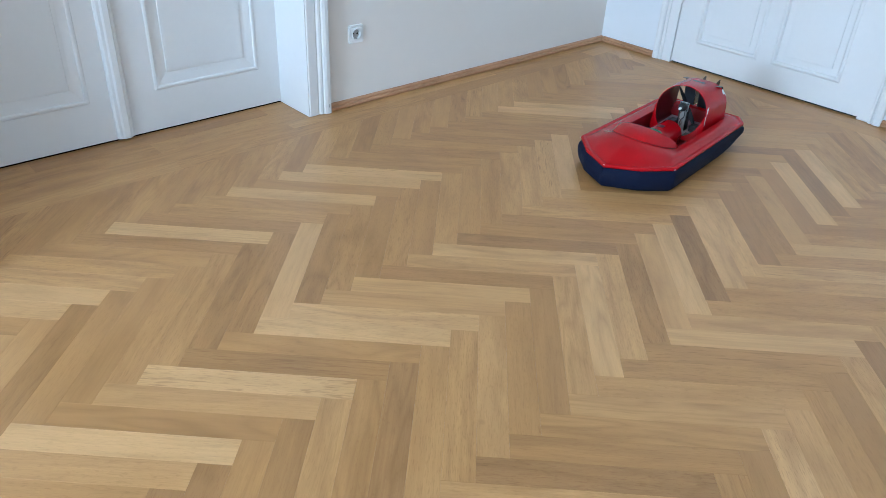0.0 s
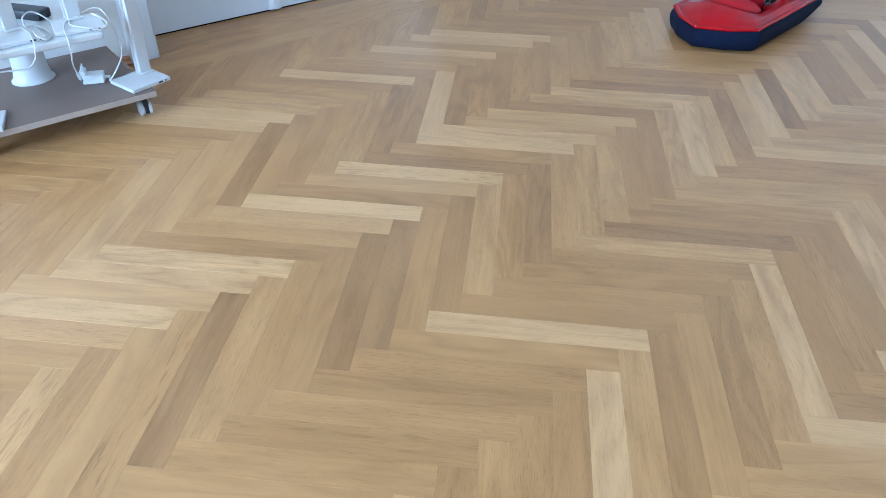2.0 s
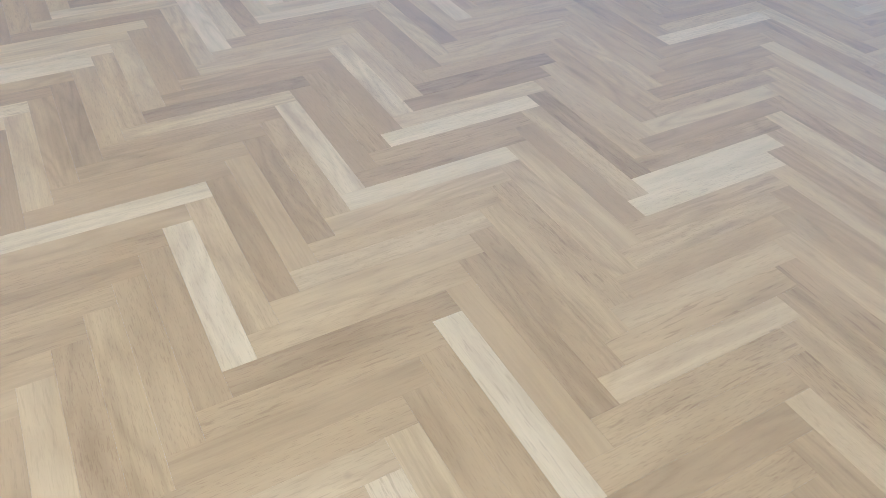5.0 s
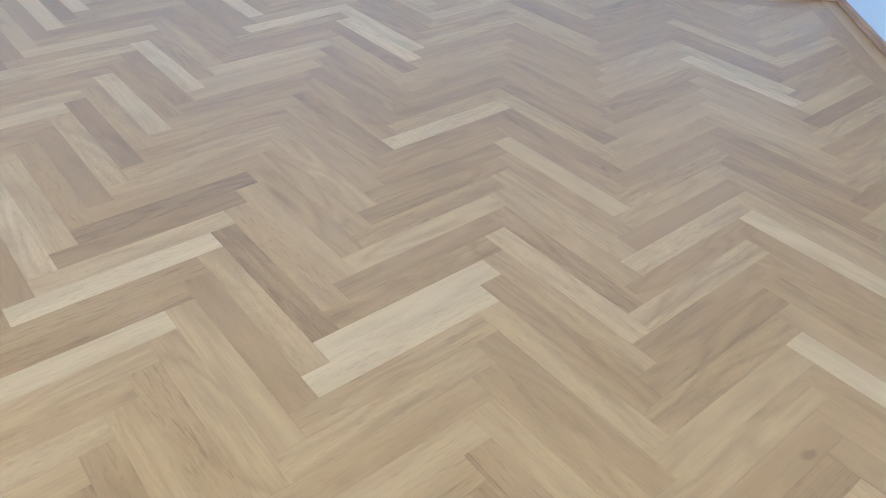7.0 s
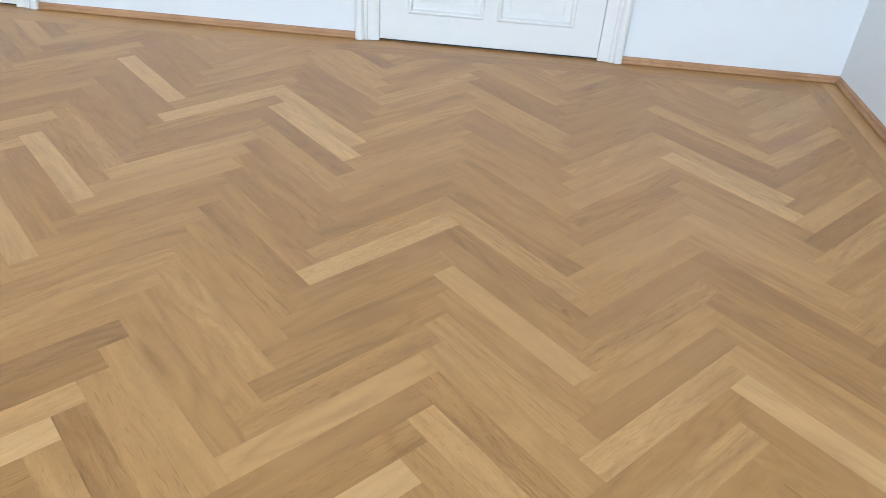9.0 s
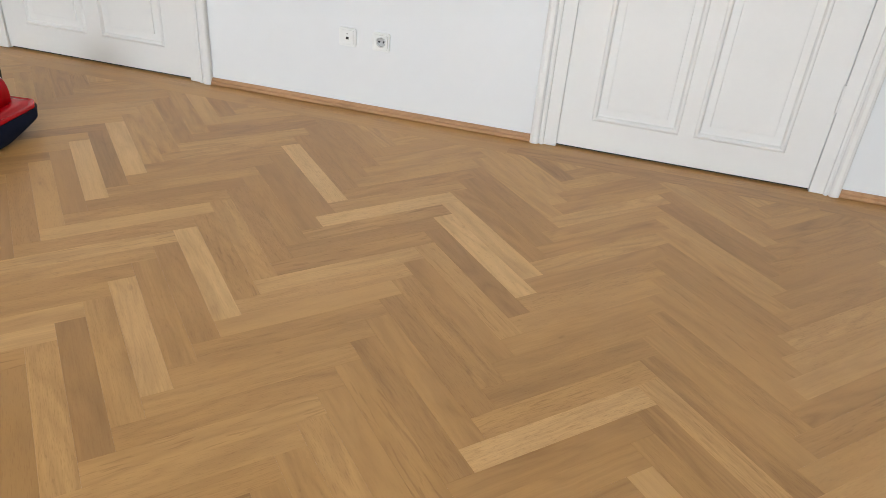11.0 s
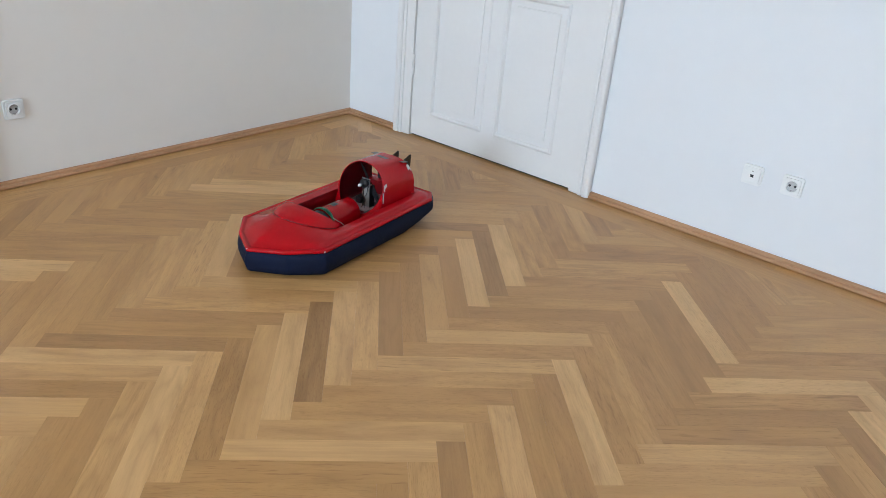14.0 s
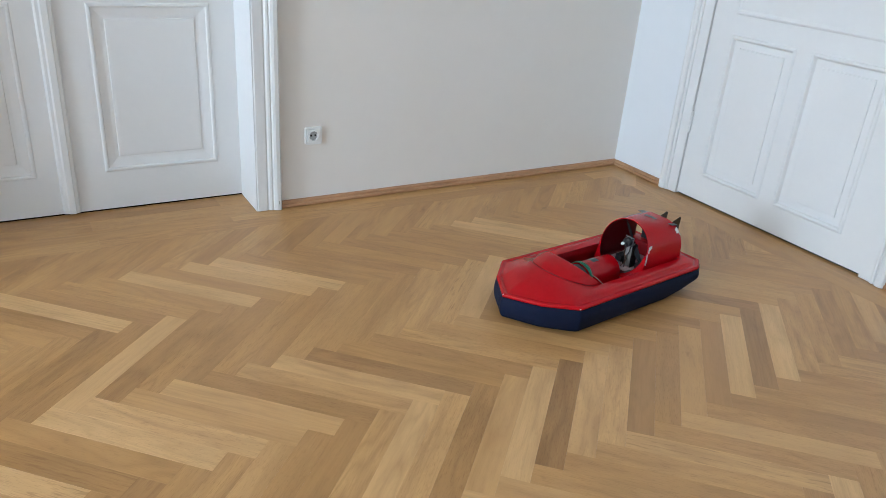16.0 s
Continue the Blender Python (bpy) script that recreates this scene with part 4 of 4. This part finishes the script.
cable([(-3.418, 1.765, 0.3166), (-3.347, 1.773, 0.3166), (-3.303, 1.768, 0.316), (-3.279, 1.765, 0.303), (-3.275, 1.760, 0.286), (-3.275, 1.754, 0.266), (-3.275, 1.731, 0.246), (-3.275, 1.690, 0.249), (-3.275, 1.650, 0.252), (-3.272, 1.591, 0.243),
       (-3.270, 1.574, 0.228), (-3.270, 1.586, 0.217), (-3.270, 1.608, 0.214), (-3.272, 1.640, 0.236), (-3.275, 1.655, 0.275), (-3.282, 1.662, 0.303), (-3.315, 1.676, 0.3172), (-3.365, 1.690, 0.3166)], "white cable hanging in a loop from the stand")
cable([(-3.420, 1.850, 0.316), (-3.444, 1.824, 0.338), (-3.440, 1.800, 0.346), (-3.404, 1.775, 0.342), (-3.395, 1.778, 0.320), (-3.410, 1.796, 0.3166), (-3.392, 1.824, 0.306), (-3.335, 1.826, 0.304), (-3.300, 1.806, 0.305), (-3.312, 1.784, 0.3160), (-3.355, 1.786, 0.3166)], "white cable coiled between two lamps")
hd = empty("black_handle", "flat black plastic bar lying behind the lamps", "bar", m=pose(-3.535, 1.818, 0.3005, 0, 0, 38))
part("bar", box(-0.18, 0.060, -0.030, 0.030, 0.0, 0.030, 0.009), M_black, hd)


# ---------------------------------------------------------------- herringbone oak floor
PL, PW, PH = 0.490, 0.070, 0.014
OX, OY, STEP_X, STEP_Y = -1.6335, 4.006, 2 * PL * R2, 2 * PW * R2
FX0, FX1, FY0, FY1 = XL + 0.165, XR - 0.165, YS + 0.165, YN - 0.165
floor = tagged(part("floor", box(XL - 0.2, XR + 0.01, YS - 0.01, YN + 0.13, -0.08, -PH * 0.25), M_joint), "oiled oak herringbone parquet floor with straight border boards", "floor", kind="structure")


def clip(poly, keep):
    """Cuts a convex polygon by half planes (a, b, c): a x + b y <= c."""
    for a, b, c in keep:
        out = []
        for i in range(len(poly)):
            p, q = poly[i - 1], poly[i]
            dp, dq = a * p[0] + b * p[1] - c, a * q[0] + b * q[1] - c
            if (dp <= 0) != (dq <= 0):
                t = dp / (dp - dq)
                out.append((p[0] + t * (q[0] - p[0]), p[1] + t * (q[1] - p[1])))
            if dq <= 0:
                out.append(q)
        poly = out
        if len(poly) < 3:
            return []
    return poly


def plank_faces(poly, to_uv, gap=0.00003, ch=0.0002):
    """Top, chamfer and side of one board from its outline. Gives points, faces and map."""
    area = 0.5 * sum(poly[i - 1][0] * poly[i][1] - poly[i][0] * poly[i - 1][1] for i in range(len(poly)))
    if area < 0:
        poly = poly[::-1]
    n = len(poly)

    def inset(d):
        out = []
        for i in range(n):
            p0, p1, p2 = (Vector(poly[k % n]) for k in (i - 1, i, i + 1))
            e1, e2 = (p1 - p0).normalized(), (p2 - p1).normalized()
            n1, n2 = Vector((-e1.y, e1.x)), Vector((-e2.y, e2.x))
            k = 1 + n1.dot(n2)
            out.append(p1 + (n1 + n2) * (d / k if k > 0.2 else d))
        return out
    rings = [(inset(gap), -PH), (inset(gap), -0.0003), (inset(gap + ch), 0.0)]
    pts = [(p.x, p.y, z) for ring, z in rings for p in ring]
    faces = [tuple(range(2 * n, 3 * n))]
    for r in range(2):
        for i in range(n):
            k = (i + 1) % n
            faces.append((r * n + i, r * n + k, (r + 1) * n + k, (r + 1) * n + i))
    return pts, faces, [to_uv(p) for p in pts]


def boards_mesh(name, items, material):
    pts, faces, uvs = [], [], []
    for p, f, u in items:
        o = len(pts)
        pts += p
        uvs += u
        faces += [tuple(o + i for i in face) for face in f]
    me = bpy.data.meshes.new(name)
    me.from_pydata(pts, [], faces)
    layer = me.uv_layers.new(name="map")
    for lp in me.loops:
        layer.data[lp.index].uv = uvs[lp.vertex_index]
    me.materials.append(material)
    return me


def board_set(text):
    """Kind, column and row of boards, written as V3,-5."""
    return {(w[0], *(int(v) for v in w[1:].split(","))) for w in text.split()}


# boards that are clearly paler or darker than the rest
PALE = board_set("V-2,9 V-2,13 V-2,2 V-1,1 V-1,-5 H-3,2 H-3,-9 H-3,-11 H-3,-15 H-3,-20 H-3,-21 V-2,-10 H-2,-17 H-2,-20 V0,-7 H-2,-24 H-1,-19 V0,-11 V1,-18 H-2,-14 H0,-12 H1,-12 H-2,-13 V0,0 "
                 "H1,-3 V0,3 H0,5 V1,8 V3,6 V-1,9 V1,7 H-2,-8 H-1,-6 V-1,-1 V-1,7 H-3,-8 V-2,8 V1,-22 H0,-15 V3,-10 V0,10 H1,-13 V3,-5 V3,7 H-2,-25 H-2,-27 V0,-17 H-3,3")
FAIR = board_set("V-1,-2 H-1,-1 H0,1 H-1,-5 V-1,2 H-2,-9 H-2,-11 H-1,1 V0,-6 H-1,-28 H2,-10 H2,-8 V1,14 H0,-18 V-2,-21 H-2,-2 V-2,1 V-1,-4")
DUSKY = board_set("V1,-8 H0,3 V0,-4 V1,11 H-3,-14 V-2,-9 V-1,-3 V-1,4 H-2,1 H-2,-5 V-1,-19 V-1,6 V0,-8 V0,-18 V1,-16 H1,-10 V0,6 H2,-7 H2,-4 V0,2 V1,2 V-1,-25 V-1,-27")
DARK = board_set("H-2,2 H-2,5 V-3,5 H-2,-7 H-1,-13 V-1,-12 V-1,-22 V1,6 V3,8 V-1,3 V0,-2 V-1,0 V-1,8 V-1,-17 H0,-9 V0,-24 V-1,-18")
ROOM = [(-1, 0, -FX0), (1, 0, FX1), (0, -1, -FY0), (0, 1, FY1)]
NEAR = (-3.25, 0.05, 1.75, 4.95)
full = {}
rest, singles = [], []
for kind in "VH":
    ax, ay = ((1, -1), (1, 1)) if kind == "V" else ((1, 1), (-1, 1))
    ax, ay = Vector(ax) * R2, Vector(ay) * R2
    ox = OX if kind == "V" else OX + (PL + PW) * R2
    for i in range(-6, 8):
        for j in range(-80, 26):
            p = Vector((ox + i * STEP_X, OY + j * STEP_Y))
            quad = [p, p + ax * PL, p + ax * PL + ay * PW, p + ay * PW]
            cut = clip([tuple(q) for q in quad], ROOM)
            if not cut:
                continue
            area = abs(0.5 * sum(cut[k - 1][0] * cut[k][1] - cut[k][0] * cut[k - 1][1] for k in range(len(cut))))
            if area < 2e-4:
                continue
            whole = abs(area - PL * PW) < 1e-5
            c = p + ax * PL / 2 + ay * PW / 2
            special = next((mm for mm, boards in ((M_oak_light, PALE), (M_oak_fair, FAIR), (M_oak_dusky, DUSKY), (M_oak_dark, DARK)) if (kind, i, j) in boards), None)
            if whole and (special or (NEAR[0] < c.x < NEAR[1] and NEAR[2] < c.y < NEAR[3] and len(singles) < 255)):
                singles.append((kind, p, special or M_oak))
            else:
                rest.append(plank_faces(cut, lambda q, p=p, ax=ax, ay=ay: ((Vector(q[:2]) - p).dot(ax), (Vector(q[:2]) - p).dot(ay))))
rect = [(0, 0), (PL, 0), (PL, PW), (0, PW)]
for mm in (M_oak, M_oak_light, M_oak_fair, M_oak_dusky, M_oak_dark):
    full[mm.name] = boards_mesh("plank", [plank_faces(rect, lambda q: (q[0], q[1]))], mm)
for kind, p, mm in singles:
    ob = new("plank", full[mm.name])
    ob.parent = floor
    ob.matrix_basis = pose(p.x, p.y, 0, 0, 0, -45 if kind == "V" else 45)
ob = new("plank_field", boards_mesh("plank_field", rest, M_oak_rest))
ob.parent = floor
tagged(ob, "rest of the oak parquet boards", kind="stuff")
# straight border boards, two rows along each wall, and the boards of the reveal
border = []
BW = 0.0815


def border_row(a0, a1, fixed0, fixed1, along_x, length, shift):
    s = a0 - shift
    while s < a1:
        e = min(s + length, a1)
        b = max(s, a0)
        if e - b > 0.02:
            poly = [(b, fixed0), (e, fixed0), (e, fixed1), (b, fixed1)] if along_x else [(fixed0, b), (fixed1, b), (fixed1, e), (fixed0, e)]
            border.append(plank_faces(poly, (lambda q, b=b: (q[0] - b, q[1])) if along_x else (lambda q, b=b: (q[1] - b, q[0]))))
        s += length


for k in range(2):
    o0, o1 = k * BW, (k + 1) * BW
    border_row(FY0 - 2 * BW + 0.0, FY1 + 2 * BW, XL + 0.002 + o0, XL + 0.002 + o1, False, 1.15, 0.3 + 0.5 * k)
    border_row(FY0 - 2 * BW, FY1 + 2 * BW, XR - 0.002 - o1, XR - 0.002 - o0, False, 1.15, 0.2 + 0.45 * k)
    border_row(FX0 + 0.0005, FX1 - 0.0005, YN - 0.002 - o1, YN - 0.002 - o0, True, 1.15, 0.1 + 0.6 * k)
    border_row(FX0 + 0.0005, FX1 - 0.0005, YS + 0.002 + o0, YS + 0.002 + o1, True, 1.15, 0.35 + 0.5 * k)
for k in range(2):
    border_row(DL0 + 0.004, DL1 - 0.004, XL - 0.098 - k * 0.1, XL + 0.0015 - k * 0.1, False, 0.9, 0.25 + 0.4 * k)
for a, b in ((DR0, DR1), (DF0, DF1)):
    border_row(a, b, YN - 0.0015, YN + 0.10, True, 2.0, 0.0)
for item in border:
    ob = new("border_board", boards_mesh("border_board", [item], M_oak))
    ob.parent = floor
# a short pale offcut let into the border in the corner
ob = new("plank", boards_mesh("plank", [plank_faces([(-0.085, -0.035), (0.085, -0.035), (0.085, 0.035), (-0.085, 0.035)], lambda q: (q[0], q[1]))], M_oak_light))
ob.parent = floor
ob.matrix_basis = pose(-3.514, 5.371, 0.0008, 0, 0, -43)
